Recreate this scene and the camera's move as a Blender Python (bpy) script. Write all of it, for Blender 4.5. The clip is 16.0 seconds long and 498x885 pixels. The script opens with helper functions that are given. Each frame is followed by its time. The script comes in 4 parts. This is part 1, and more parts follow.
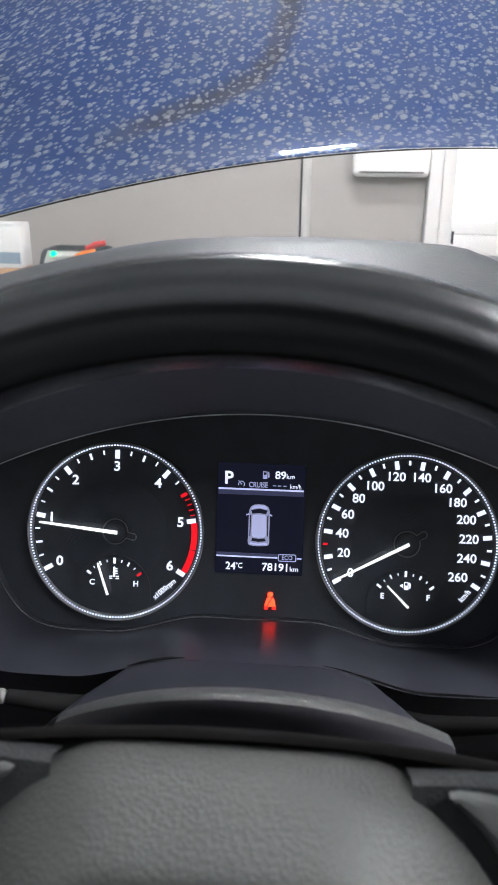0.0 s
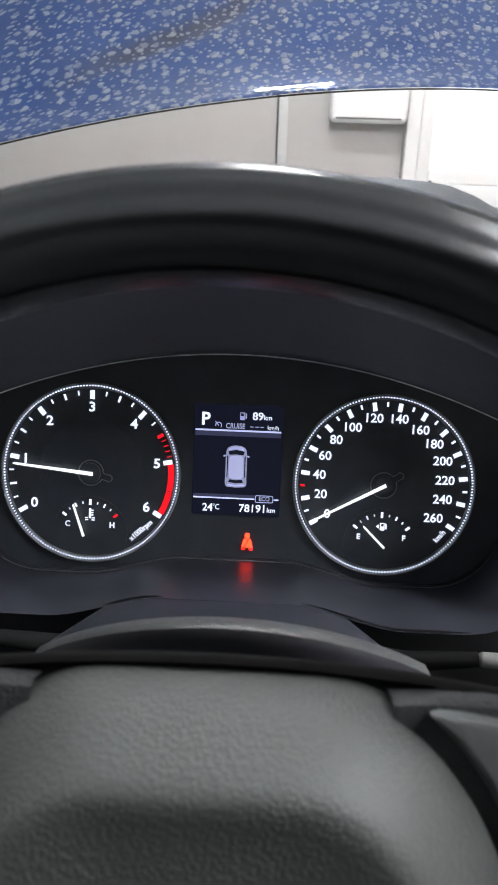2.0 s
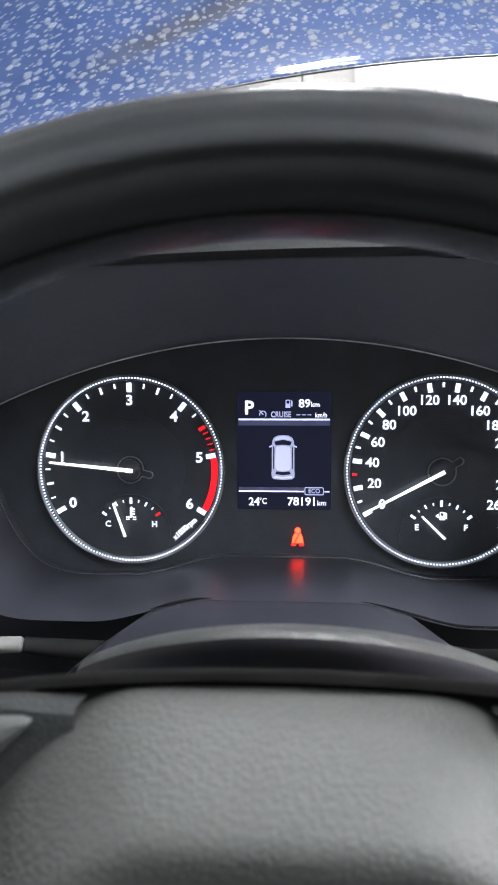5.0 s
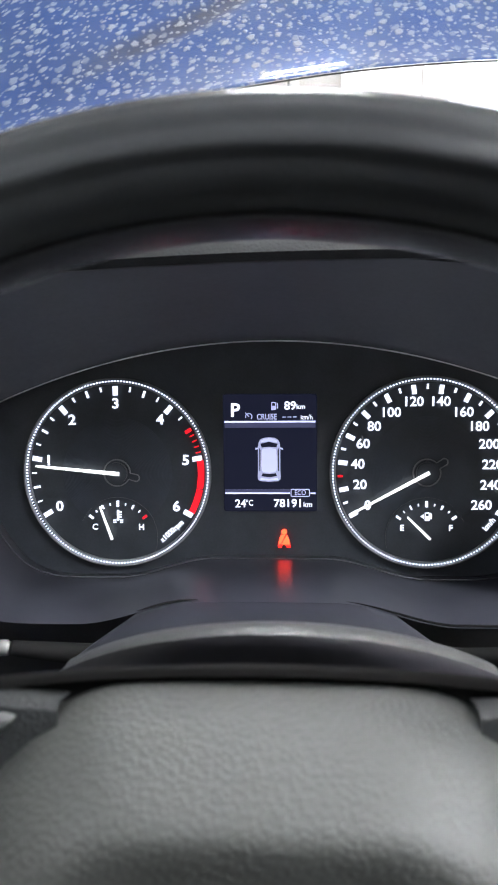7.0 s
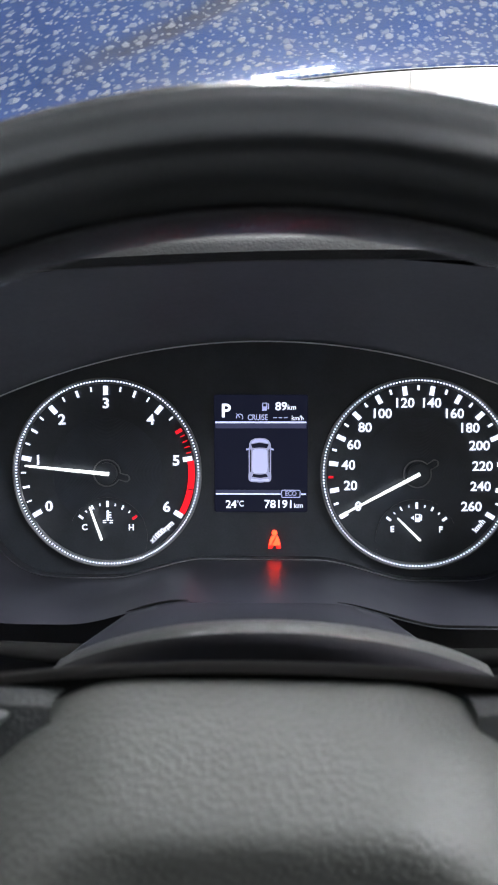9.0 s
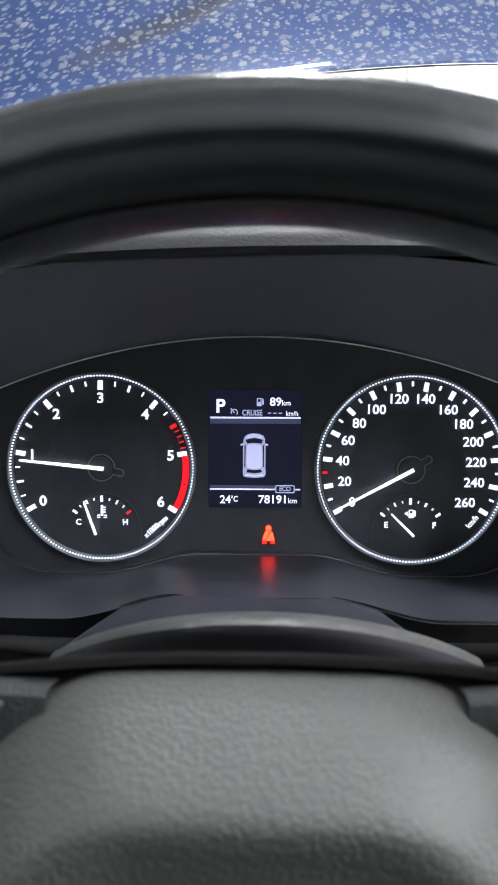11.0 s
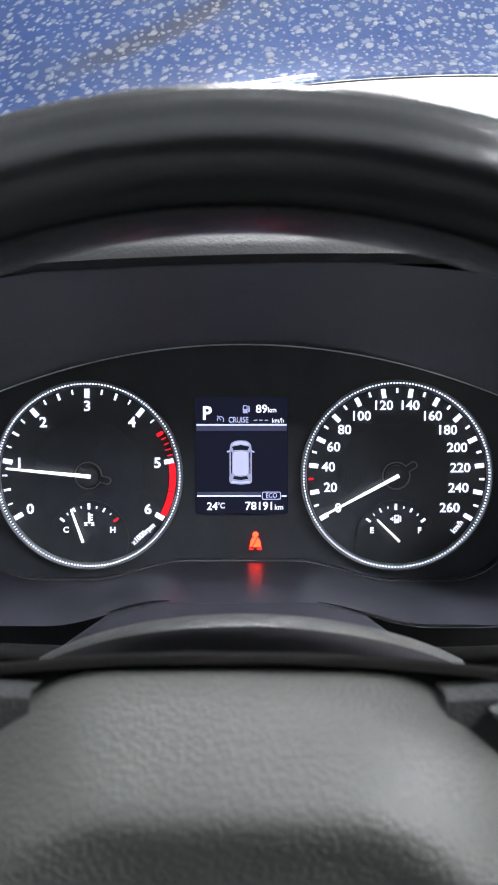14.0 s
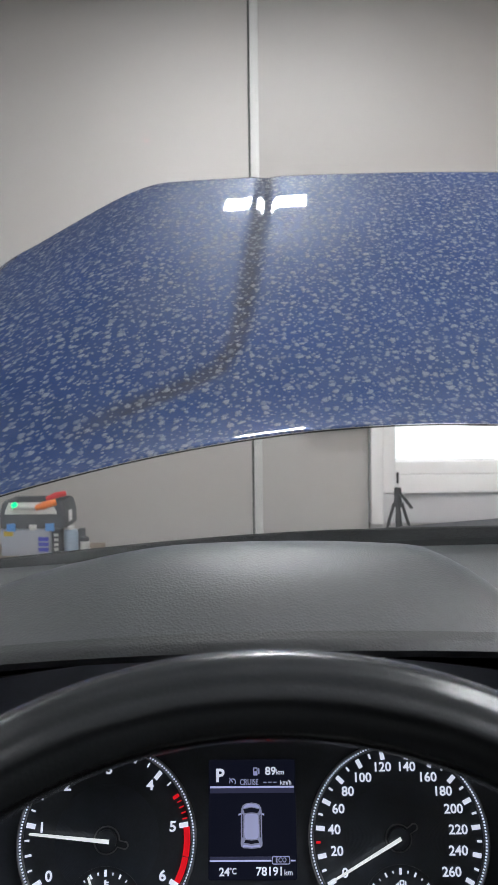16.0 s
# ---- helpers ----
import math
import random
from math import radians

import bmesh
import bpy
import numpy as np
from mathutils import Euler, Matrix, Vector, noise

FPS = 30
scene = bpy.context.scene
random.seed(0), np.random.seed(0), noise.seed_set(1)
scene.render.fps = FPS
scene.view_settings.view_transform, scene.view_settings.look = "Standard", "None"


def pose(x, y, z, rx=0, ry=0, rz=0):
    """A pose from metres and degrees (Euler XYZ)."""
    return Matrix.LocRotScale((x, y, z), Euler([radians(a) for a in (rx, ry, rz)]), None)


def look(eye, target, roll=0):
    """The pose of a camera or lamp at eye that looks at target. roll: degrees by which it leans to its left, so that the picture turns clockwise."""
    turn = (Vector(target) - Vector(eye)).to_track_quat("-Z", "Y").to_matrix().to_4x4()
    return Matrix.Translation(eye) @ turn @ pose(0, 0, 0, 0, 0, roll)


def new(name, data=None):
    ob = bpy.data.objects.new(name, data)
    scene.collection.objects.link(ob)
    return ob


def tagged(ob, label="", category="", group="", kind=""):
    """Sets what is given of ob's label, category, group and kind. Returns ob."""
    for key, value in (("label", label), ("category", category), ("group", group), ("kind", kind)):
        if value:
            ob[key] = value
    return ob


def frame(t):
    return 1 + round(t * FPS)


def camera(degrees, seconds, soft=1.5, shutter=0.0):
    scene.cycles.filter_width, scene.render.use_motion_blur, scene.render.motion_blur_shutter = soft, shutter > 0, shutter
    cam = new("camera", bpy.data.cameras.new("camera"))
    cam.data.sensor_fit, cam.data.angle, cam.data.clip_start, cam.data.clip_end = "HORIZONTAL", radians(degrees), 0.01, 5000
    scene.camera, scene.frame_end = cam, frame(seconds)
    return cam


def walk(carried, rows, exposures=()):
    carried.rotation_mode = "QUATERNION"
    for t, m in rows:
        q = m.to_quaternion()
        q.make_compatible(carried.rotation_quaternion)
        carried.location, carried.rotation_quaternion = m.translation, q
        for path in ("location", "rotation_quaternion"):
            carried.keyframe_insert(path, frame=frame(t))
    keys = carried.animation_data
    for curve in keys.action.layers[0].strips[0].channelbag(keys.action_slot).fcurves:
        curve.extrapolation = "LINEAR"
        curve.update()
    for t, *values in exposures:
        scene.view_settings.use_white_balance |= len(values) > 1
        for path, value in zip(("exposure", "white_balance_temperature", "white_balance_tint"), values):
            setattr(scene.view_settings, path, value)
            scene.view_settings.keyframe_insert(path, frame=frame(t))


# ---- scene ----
cam = camera(35.8, 16.0)
cam.data.dof.use_dof, cam.data.dof.focus_distance, cam.data.dof.aperture_fstop = True, 0.52, 38.0

PATH = [
    (0, (0.021, -0.404, 0.2102), (-0.108, 1.469, -0.489), 0.7),
    (0.5, (0.023, -0.407, 0.2117), (-0.104, 1.475, -0.4785), 1.2),
    (1, (0.021, -0.405, 0.2155), (-0.1, 1.472, -0.4858), 1.3),
    (1.5, (0.019, -0.397, 0.2062), (-0.063, 1.459, -0.5311), 1.6),
    (2, (0.019, -0.403, 0.2023), (-0.037, 1.427, -0.6087), 1.7),
    (2.5, (0.014, -0.369, 0.1866), (-0.045, 1.436, -0.6974), 0.8),
    (3, (0.006, -0.366, 0.1908), (-0.108, 1.424, -0.6991), -0.3),
    (3.5, (0.011, -0.374, 0.1886), (-0.143, 1.428, -0.6722), -1.3),
    (6, (0.012, -0.381, 0.1892), (-0.128, 1.44, -0.628), -1.9),
    (6.5, (0.011, -0.381, 0.189), (-0.116, 1.441, -0.6252), -1.6),
    (7, (0.014, -0.383, 0.1886), (-0.106, 1.44, -0.6217), -1.7),
    (7.5, (0.011, -0.384, 0.1898), (-0.081, 1.441, -0.6176), -1.0),
    (8, (0.012, -0.384, 0.1898), (-0.072, 1.443, -0.6126), -0.9),
    (8.5, (0.013, -0.384, 0.1878), (-0.067, 1.445, -0.6116), -0.8),
    (9, (0.012, -0.383, 0.1868), (-0.075, 1.445, -0.6156), -1.0),
    (11.5, (0.012, -0.384, 0.1858), (-0.058, 1.442, -0.6226), -0.5),
    (12, (0.013, -0.384, 0.1858), (-0.052, 1.443, -0.6196), -0.5),
    (12.5, (0.012, -0.385, 0.1868), (-0.038, 1.443, -0.6186), -0.3),
    (13, (0.014, -0.385, 0.1848), (-0.037, 1.443, -0.6206), -0.5),
    (13.5, (0.015, -0.385, 0.1848), (-0.031, 1.444, -0.6166), -0.6),
    (14, (0.014, -0.387, 0.1858), (-0.032, 1.449, -0.6006), -0.6),
    (14.5, (0.013, -0.388, 0.188), (-0.019, 1.49, -0.4954), -0.7),
    (14.8, (0.013, -0.388, 0.1925), (-0.023, 1.53, -0.3692), -1.0),
    (15, (0.005, -0.399, 0.2285), (-0.021, 1.556, -0.231), -0.6),
    (15.2, (0.007, -0.4167, 0.2475), (-0.019, 1.555, -0.067), -0.7),
    (15.5, (0.01, -0.435, 0.258), (-0.015, 1.553, 0.035), -0.8),
    (16, (0.005, -0.439, 0.258), (-0.014, 1.557, 0.146), -0.7),
]
EXPOSURES = [(0, 0.85, 6050, 10), (2.1, 0.85, 6050, 10), (2.5, 1.28, 6050, 10), (3, 1.44, 6050, 10), (3.5, 1.56, 6050, 10), (6, 1.51, 6050, 10), (7.5, 1.56, 6050, 10), (8.5, 1.42, 6050, 10), (9, 1.28, 6050, 10), (11.5, 1.28, 6050, 10), (12.3, 1.48, 6050, 10), (13, 1.36, 6050, 10), (13.5, 1.31, 6050, 10), (14, 1.42, 6050, 10), (14.6, 1.48, 6050, 10), (15, 1.2, 6050, 10), (15.3, 0.5, 6050, 10), (16, 0.25, 6050, 10)]
LAMP_POWER, DAY_POWER = 130.0, 0.9
# the second and the last two are unseen fill, added to brighten the cabin
LAMPS = [(0.07, 2.25, 0.18, 0.065, 2.2), (1.55, 0.10, 0.05, 0.30, 2.6), (-2.4, 1.1, 0.10, 0.35, 0.6), (2.9, 1.1, 0.10, 0.35, 0.6, (1.0, 0.70, 0.52)), (2.5, -0.9, 0.30, 0.60, 0.32), (-2.3, -0.9, 0.30, 0.60, 0.06)]
BON_C, BON_Y, BON_Z, BON_SWEEP = 0.37, 0.6005, 0.2112, 0.21
NOSE_Y, NOSE_Z, BON_BULGE = 1.30, 0.778, 0.03
CREASE_H = 0.004
LIP_Y, LIP_Z = -0.05, 0.1325
RIM_Z = 0.1773

walk(cam, [(t, look(eye, target, roll)) for t, eye, target, roll in PATH], EXPOSURES)

# ---- world and light ----
world = bpy.data.worlds.new("world")
world.use_nodes = True
scene.world = world
wn = world.node_tree
sky = wn.nodes.new("ShaderNodeTexSky")
sky.sky_type, sky.sun_disc = 'NISHITA', False
sky.sun_elevation, sky.sun_rotation = radians(35), radians(60)
wn.links.new(sky.outputs[0], wn.nodes["Background"].inputs[0])
wn.nodes["Background"].inputs[1].default_value = 0.1


# ---- materials ----
def mat(name, color, rough=0.5, metal=0.0, vary=0.06, scale=20.0, bump=0.0, bump_scale=300.0, grain="noise", spec=0.5, coat=0.0, rvary=0.1):
    """Colour and gloss that vary at two scales, with a fine relief."""
    m = bpy.data.materials.new(name)
    m.use_nodes = True
    nt = m.node_tree
    n, l = nt.nodes, nt.links
    b = n["Principled BSDF"]
    tc = n.new("ShaderNodeTexCoord")
    big = n.new("ShaderNodeTexNoise")
    big.inputs["Scale"].default_value, big.inputs["Detail"].default_value = scale, 4
    fine = n.new("ShaderNodeTexNoise")
    fine.inputs["Scale"].default_value, fine.inputs["Detail"].default_value = scale * 14, 2
    for t in (big, fine):
        l.new(tc.outputs["Object"], t.inputs["Vector"])
    add = n.new("ShaderNodeMath")
    add.operation = 'ADD'
    half = n.new("ShaderNodeMath")
    half.operation, half.inputs[1].default_value = 'MULTIPLY', 0.5
    l.new(fine.outputs[0], half.inputs[0])
    l.new(big.outputs[0], add.inputs[0])
    l.new(half.outputs[0], add.inputs[1])
    ramp = n.new("ShaderNodeMapRange")
    ramp.interpolation_type = 'SMOOTHSTEP'
    ramp.inputs[1].default_value, ramp.inputs[2].default_value = 0.25, 1.25
    ramp.inputs[3].default_value, ramp.inputs[4].default_value = 1 - vary * 1.4, 1 + vary * 1.4
    l.new(add.outputs[0], ramp.inputs[0])
    mul = n.new("ShaderNodeVectorMath")
    mul.operation = 'SCALE'
    mul.inputs[0].default_value = color[:3]
    l.new(ramp.outputs[0], mul.inputs["Scale"])
    l.new(mul.outputs[0], b.inputs["Base Color"])
    rr = n.new("ShaderNodeMapRange")
    rr.interpolation_type = 'SMOOTHSTEP'
    rr.inputs[1].default_value, rr.inputs[2].default_value = 0.1, 0.9
    rr.inputs[3].default_value, rr.inputs[4].default_value = max(rough - rvary * 0.5, 0.02), min(rough + rvary * 0.5, 1)
    l.new(big.outputs[0], rr.inputs[0])
    l.new(rr.outputs[0], b.inputs["Roughness"])
    b.inputs["Metallic"].default_value = metal
    b.inputs["Specular IOR Level"].default_value = spec
    b.inputs["Coat Weight"].default_value = coat
    b.inputs["Coat Roughness"].default_value = 0.05
    if bump:
        bp = n.new("ShaderNodeBump")
        bp.inputs["Strength"].default_value, bp.inputs["Distance"].default_value = bump, 0.0005
        if grain == "pebble":
            warp = n.new("ShaderNodeTexNoise")
            warp.inputs["Scale"].default_value = bump_scale * 0.6
            l.new(tc.outputs["Object"], warp.inputs["Vector"])
            mix = n.new("ShaderNodeVectorMath")
            mix.operation = 'MULTIPLY_ADD'
            mix.inputs[1].default_value = (0.9 / bump_scale,) * 3
            l.new(warp.outputs["Color"], mix.inputs[0])
            l.new(tc.outputs["Object"], mix.inputs[2])
            v = n.new("ShaderNodeTexVoronoi")
            v.feature = 'SMOOTH_F1'
            v.inputs["Smoothness"].default_value = 0.25
            v.inputs["Scale"].default_value = bump_scale
            l.new(mix.outputs[0], v.inputs["Vector"])
            inv = n.new("ShaderNodeMapRange")
            inv.interpolation_type = 'SMOOTHSTEP'
            inv.inputs[1].default_value, inv.inputs[2].default_value = 0.15, 0.75
            inv.inputs[3].default_value, inv.inputs[4].default_value = 1.0, 0.0
            l.new(v.outputs["Distance"], inv.inputs[0])
            l.new(inv.outputs[0], bp.inputs["Height"])
        else:
            g = n.new("ShaderNodeTexNoise")
            g.inputs["Scale"].default_value, g.inputs["Detail"].default_value = bump_scale, 3
            l.new(tc.outputs["Object"], g.inputs["Vector"])
            l.new(g.outputs[0], bp.inputs["Height"])
        l.new(bp.outputs[0], b.inputs["Normal"])
    return m


def glow(name, color, strength):
    m = bpy.data.materials.new(name)
    m.use_nodes = True
    b = m.node_tree.nodes["Principled BSDF"]
    b.inputs["Base Color"].default_value = (*[c * 0.6 for c in color], 1)
    b.inputs["Emission Color"].default_value = (*color, 1)
    b.inputs["Emission Strength"].default_value = strength
    b.inputs["Roughness"].default_value = 0.4
    b.inputs["Specular IOR Level"].default_value = 0.2
    return m


def clear_glass(name, gloss=1.0):
    m = bpy.data.materials.new(name)
    m.use_nodes = True
    n, l = m.node_tree.nodes, m.node_tree.links
    n.remove(n["Principled BSDF"])
    t, g, f, x = n.new("ShaderNodeBsdfTransparent"), n.new("ShaderNodeBsdfGlossy"), n.new("ShaderNodeLayerWeight"), n.new("ShaderNodeMixShader")
    p5, sc = n.new("ShaderNodeMath"), n.new("ShaderNodeMath")
    p5.operation, p5.inputs[1].default_value = 'POWER', 5.0
    sc.operation, sc.inputs[1].default_value, sc.inputs[2].default_value = 'MULTIPLY_ADD', 0.9, 0.02
    f.inputs[0].default_value = 0.5
    g.inputs["Roughness"].default_value = 0.02
    g.inputs["Color"].default_value = (gloss, gloss, gloss, 1)
    l.new(f.outputs["Facing"], p5.inputs[0])
    l.new(p5.outputs[0], sc.inputs[0])
    l.new(sc.outputs[0], x.inputs[0])
    l.new(t.outputs[0], x.inputs[1])
    l.new(g.outputs[0], x.inputs[2])
    l.new(x.outputs[0], n["Material Output"].inputs[0])
    return m


def spotted_paint(name):
    """Blue metallic car paint under clear coat, covered with dried water spots."""
    m = mat(name, (0.005, 0.049, 0.205), 0.56, 0.12, 0.10, 6, 0, coat=1.0)
    m.node_tree.nodes["Principled BSDF"].inputs["Coat Roughness"].default_value = 0.025
    nt = m.node_tree
    n, l = nt.nodes, nt.links
    b = n["Principled BSDF"]
    tc = n.new("ShaderNodeTexCoord")
    mp = n.new("ShaderNodeMapping")
    mp.inputs["Scale"].default_value = (1.06, 1.06, 1.0)
    l.new(tc.outputs["UV"], mp.inputs[0])
    warp = n.new("ShaderNodeTexNoise")
    warp.inputs["Scale"].default_value, warp.inputs["Detail"].default_value = 95, 2.0
    l.new(mp.outputs[0], warp.inputs["Vector"])
    total = None
    for sc, size, amount, warping in ((66, 0.34, 0.80, 0.010), (112, 0.285, 0.66, 0.007)):
        mix = n.new("ShaderNodeVectorMath")
        mix.operation = 'MULTIPLY_ADD'
        mix.inputs[1].default_value = (warping,) * 3
        l.new(warp.outputs["Color"], mix.inputs[0])
        l.new(mp.outputs[0], mix.inputs[2])
        v = n.new("ShaderNodeTexVoronoi")
        v.voronoi_dimensions = '2D'
        v.inputs["Scale"].default_value = sc
        l.new(mix.outputs[0], v.inputs["Vector"])
        sep = n.new("ShaderNodeSeparateColor")
        l.new(v.outputs["Color"], sep.inputs[0])
        # each cell has a spot of its own size, some none
        th = n.new("ShaderNodeMapRange")
        th.inputs[3].default_value, th.inputs[4].default_value = 0.17, size
        l.new(sep.outputs[0], th.inputs[0])
        d = n.new("ShaderNodeMath")
        d.operation = 'SUBTRACT'
        l.new(th.outputs[0], d.inputs[0])
        l.new(v.outputs["Distance"], d.inputs[1])
        k = n.new("ShaderNodeMapRange")
        k.inputs[1].default_value, k.inputs[2].default_value = -0.03, 0.13
        k.inputs[3].default_value, k.inputs[4].default_value = 0.0, amount
        l.new(d.outputs[0], k.inputs[0])
        tone = n.new("ShaderNodeMath")
        tone.operation = 'MULTIPLY'
        l.new(k.outputs[0], tone.inputs[0])
        lift = n.new("ShaderNodeMapRange")
        lift.inputs[3].default_value, lift.inputs[4].default_value = 0.34, 0.95
        l.new(sep.outputs[1], lift.inputs[0])
        l.new(lift.outputs[0], tone.inputs[1])
        soft = n.new("ShaderNodeMath")
        soft.operation, soft.inputs[1].default_value = 'POWER', 0.75
        l.new(tone.outputs[0], soft.inputs[0])
        if total is None:
            total = soft
        else:
            mx = n.new("ShaderNodeMath")
            mx.operation = 'MAXIMUM'
            l.new(total.outputs[0], mx.inputs[0])
            l.new(soft.outputs[0], mx.inputs[1])
            total = mx
    film = n.new("ShaderNodeTexNoise")
    film.inputs["Scale"].default_value, film.inputs["Detail"].default_value = 14, 8
    l.new(tc.outputs["UV"], film.inputs["Vector"])
    fm = n.new("ShaderNodeMapRange")
    fm.inputs[1].default_value, fm.inputs[2].default_value, fm.inputs[3].default_value, fm.inputs[4].default_value = 0.35, 0.68, 0.005, 0.08
    l.new(film.outputs[0], fm.inputs[0])
    dirt = n.new("ShaderNodeMath")
    dirt.operation = 'MAXIMUM'
    l.new(total.outputs[0], dirt.inputs[0])
    l.new(fm.outputs[0], dirt.inputs[1])
    dust = n.new("ShaderNodeBsdfDiffuse")
    dust.inputs[0].default_value = (0.37, 0.39, 0.42, 1)
    relief = n.new("ShaderNodeBump")
    relief.inputs["Strength"].default_value, relief.inputs["Distance"].default_value = 0.8, 0.003
    l.new(total.outputs[0], relief.inputs["Height"])
    l.new(relief.outputs[0], dust.inputs["Normal"])
    # patchy dark grey that grows stronger with depth in the pressed line
    sunk = n.new("ShaderNodeAttribute")
    sunk.attribute_name = "groove_depth"
    patchy = n.new("ShaderNodeTexNoise")
    patchy.inputs["Scale"].default_value, patchy.inputs["Detail"].default_value = 60, 6
    l.new(tc.outputs["UV"], patchy.inputs["Vector"])
    pm = n.new("ShaderNodeMapRange")
    pm.inputs[1].default_value, pm.inputs[2].default_value, pm.inputs[3].default_value, pm.inputs[4].default_value = 0.3, 0.6, 0.65, 1.0
    l.new(patchy.outputs[0], pm.inputs[0])
    cover = n.new("ShaderNodeMath")
    cover.operation, cover.use_clamp = 'MULTIPLY', True
    spread = n.new("ShaderNodeMapRange")
    spread.inputs[1].default_value, spread.inputs[2].default_value, spread.inputs[4].default_value = 0.0, 0.85, 0.85
    l.new(sunk.outputs["Fac"], spread.inputs[0])
    l.new(spread.outputs[0], cover.inputs[0])
    l.new(pm.outputs[0], cover.inputs[1])
    groove_grey = n.new("ShaderNodeBsdfDiffuse")
    groove_grey.inputs[0].default_value = (0.062, 0.062, 0.074, 1)
    toned = n.new("ShaderNodeMixShader")
    l.new(cover.outputs[0], toned.inputs[0])
    l.new(b.outputs[0], toned.inputs[1])
    l.new(groove_grey.outputs[0], toned.inputs[2])
    x = n.new("ShaderNodeMixShader")
    l.new(dirt.outputs[0], x.inputs[0])
    l.new(toned.outputs[0], x.inputs[1])
    l.new(dust.outputs[0], x.inputs[2])
    l.new(x.outputs[0], n["Material Output"].inputs[0])
    return m


M_LEATHER = mat("black_grained_leather", (0.019, 0.021, 0.022), 0.58, 0, 0.12, 30, 0.35, 950, "pebble", spec=0.3, rvary=0.12)
M_RIM = mat("worn_black_leather", (0.026, 0.028, 0.030), 0.24, 0, 0.06, 40, 0.10, 1500, "pebble", spec=0.40, rvary=0.05)
M_PAD = mat("charcoal_grained_vinyl", (0.052, 0.055, 0.052), 0.53, 0, 0.10, 30, 0.28, 900, "pebble", spec=0.40, rvary=0.10)
M_DASH = mat("grey_grained_dash_vinyl", (0.046, 0.050, 0.052), 0.46, 0, 0.12, 12, 0.18, 620, "pebble", spec=0.45, rvary=0.08)
# the hood's vinyl again, darkened in colour so that the lip looks shaded
M_LIP_SHADE = mat("dash_vinyl_darkened_for_lip", (0.026, 0.028, 0.029), 0.5, 0, 0.12, 12, 0.18, 620, "pebble", spec=0.35, rvary=0.08)
M_SHROUD = mat("black_grained_plastic", (0.050, 0.053, 0.054), 0.34, 0, 0.1, 40, 0.40, 1250, "pebble", spec=0.75)
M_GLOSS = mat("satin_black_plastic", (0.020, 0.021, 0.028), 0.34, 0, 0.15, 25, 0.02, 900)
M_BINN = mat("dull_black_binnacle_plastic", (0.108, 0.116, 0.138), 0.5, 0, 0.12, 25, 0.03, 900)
M_BLACK = mat("matt_black_plastic", (0.018, 0.018, 0.019), 0.6, 0, 0.2, 25, 0.1, 900, spec=0.2)
M_DULL = mat("dull_black_moulding", (0.021, 0.021, 0.026), 0.6, 0, 0.15, 40, 0.08, 1200, spec=0.25)
M_FACE = mat("smoked_dial_face", (0.040, 0.046, 0.056), 0.35, 0, 0.2, 60, 0.03, 2000)
M_DISC = mat("dark_dial_disc", (0.029, 0.036, 0.049), 0.33, 0, 0.2, 80, 0, 4000, spec=0.7)
# one trim line, its light and shade put into two colours
M_TRIM_LIT = mat("thin_trim_lit", (0.80, 0.81, 0.82), 0.42, 0.0, 0.1, 60)
M_TRIM_SHADED = mat("thin_trim_shaded", (0.09, 0.09, 0.10), 0.45, 0.0, 0.1, 60)
M_HUB = mat("grey_hub_edge", (0.21, 0.21, 0.22), 0.36, 0.0, 0.1, 60)
M_SATIN = mat("satin_grey_switch_trim", (0.065, 0.068, 0.068), 0.42, 0.1, 0.08, 40, 0.05, 1500)
M_STALK = mat("pale_grey_stalk_end", (0.13, 0.13, 0.125), 0.4, 0, 0.08, 60, 0.03, 1500)
M_STITCH = mat("dark_grey_thread", (0.22, 0.22, 0.22), 0.7, 0, 0.2, 600)
M_PAINT = spotted_paint("blue_paint_with_dried_water_spots")
M_HEADLINER = mat("pale_grey_headliner_cloth", (0.42, 0.42, 0.41), 0.9, 0, 0.08, 20, 0.2, 800, spec=0.1)
# rubber, and the near-black that stands in for shade on the stalk arms
M_SEAL_SHADE = mat("black_rubber_seal_and_shade", (0.006, 0.006, 0.006), 0.8, 0, 0.2, 30, 0.1, 400, spec=0.1)
M_COWL = mat("grey_plastic_scuttle", (0.09, 0.09, 0.093), 0.6, 0, 0.15, 15, 0.1, 300)
M_WALL = mat("grey_painted_wall_panel", (0.40, 0.385, 0.365), 0.6, 0, 0.035, 1.1, 0.08, 60)
M_ROOMWALL = mat("pale_grey_plaster", (0.42, 0.42, 0.41), 0.8, 0, 0.05, 1.5, 0.1, 40)
M_CEIL = mat("grey_ceiling_sheet", (0.36, 0.37, 0.38), 0.8, 0, 0.08, 0.8, 0.1, 30)
M_FLOOR = mat("worn_concrete", (0.24, 0.235, 0.225), 0.6, 0, 0.25, 1.5, 0.2, 40)
M_FRAME = mat("white_coated_frame", (0.80, 0.80, 0.79), 0.4, 0, 0.03, 8, 0.02, 100)
M_PANEL = mat("light_grey_door_panel", (0.52, 0.52, 0.53), 0.5, 0, 0.04, 4, 0.02, 100)
M_PIPE = mat("pale_grey_cover_strip", (0.50, 0.505, 0.49), 0.5, 0, 0.06, 12)
M_GAP = mat("dark_joint_filler", (0.10, 0.105, 0.10), 0.8, 0, 0.2, 30)
M_CASE = mat("grey_tool_case_plastic", (0.36, 0.38, 0.43), 0.5, 0, 0.08, 20, 0.05, 300)
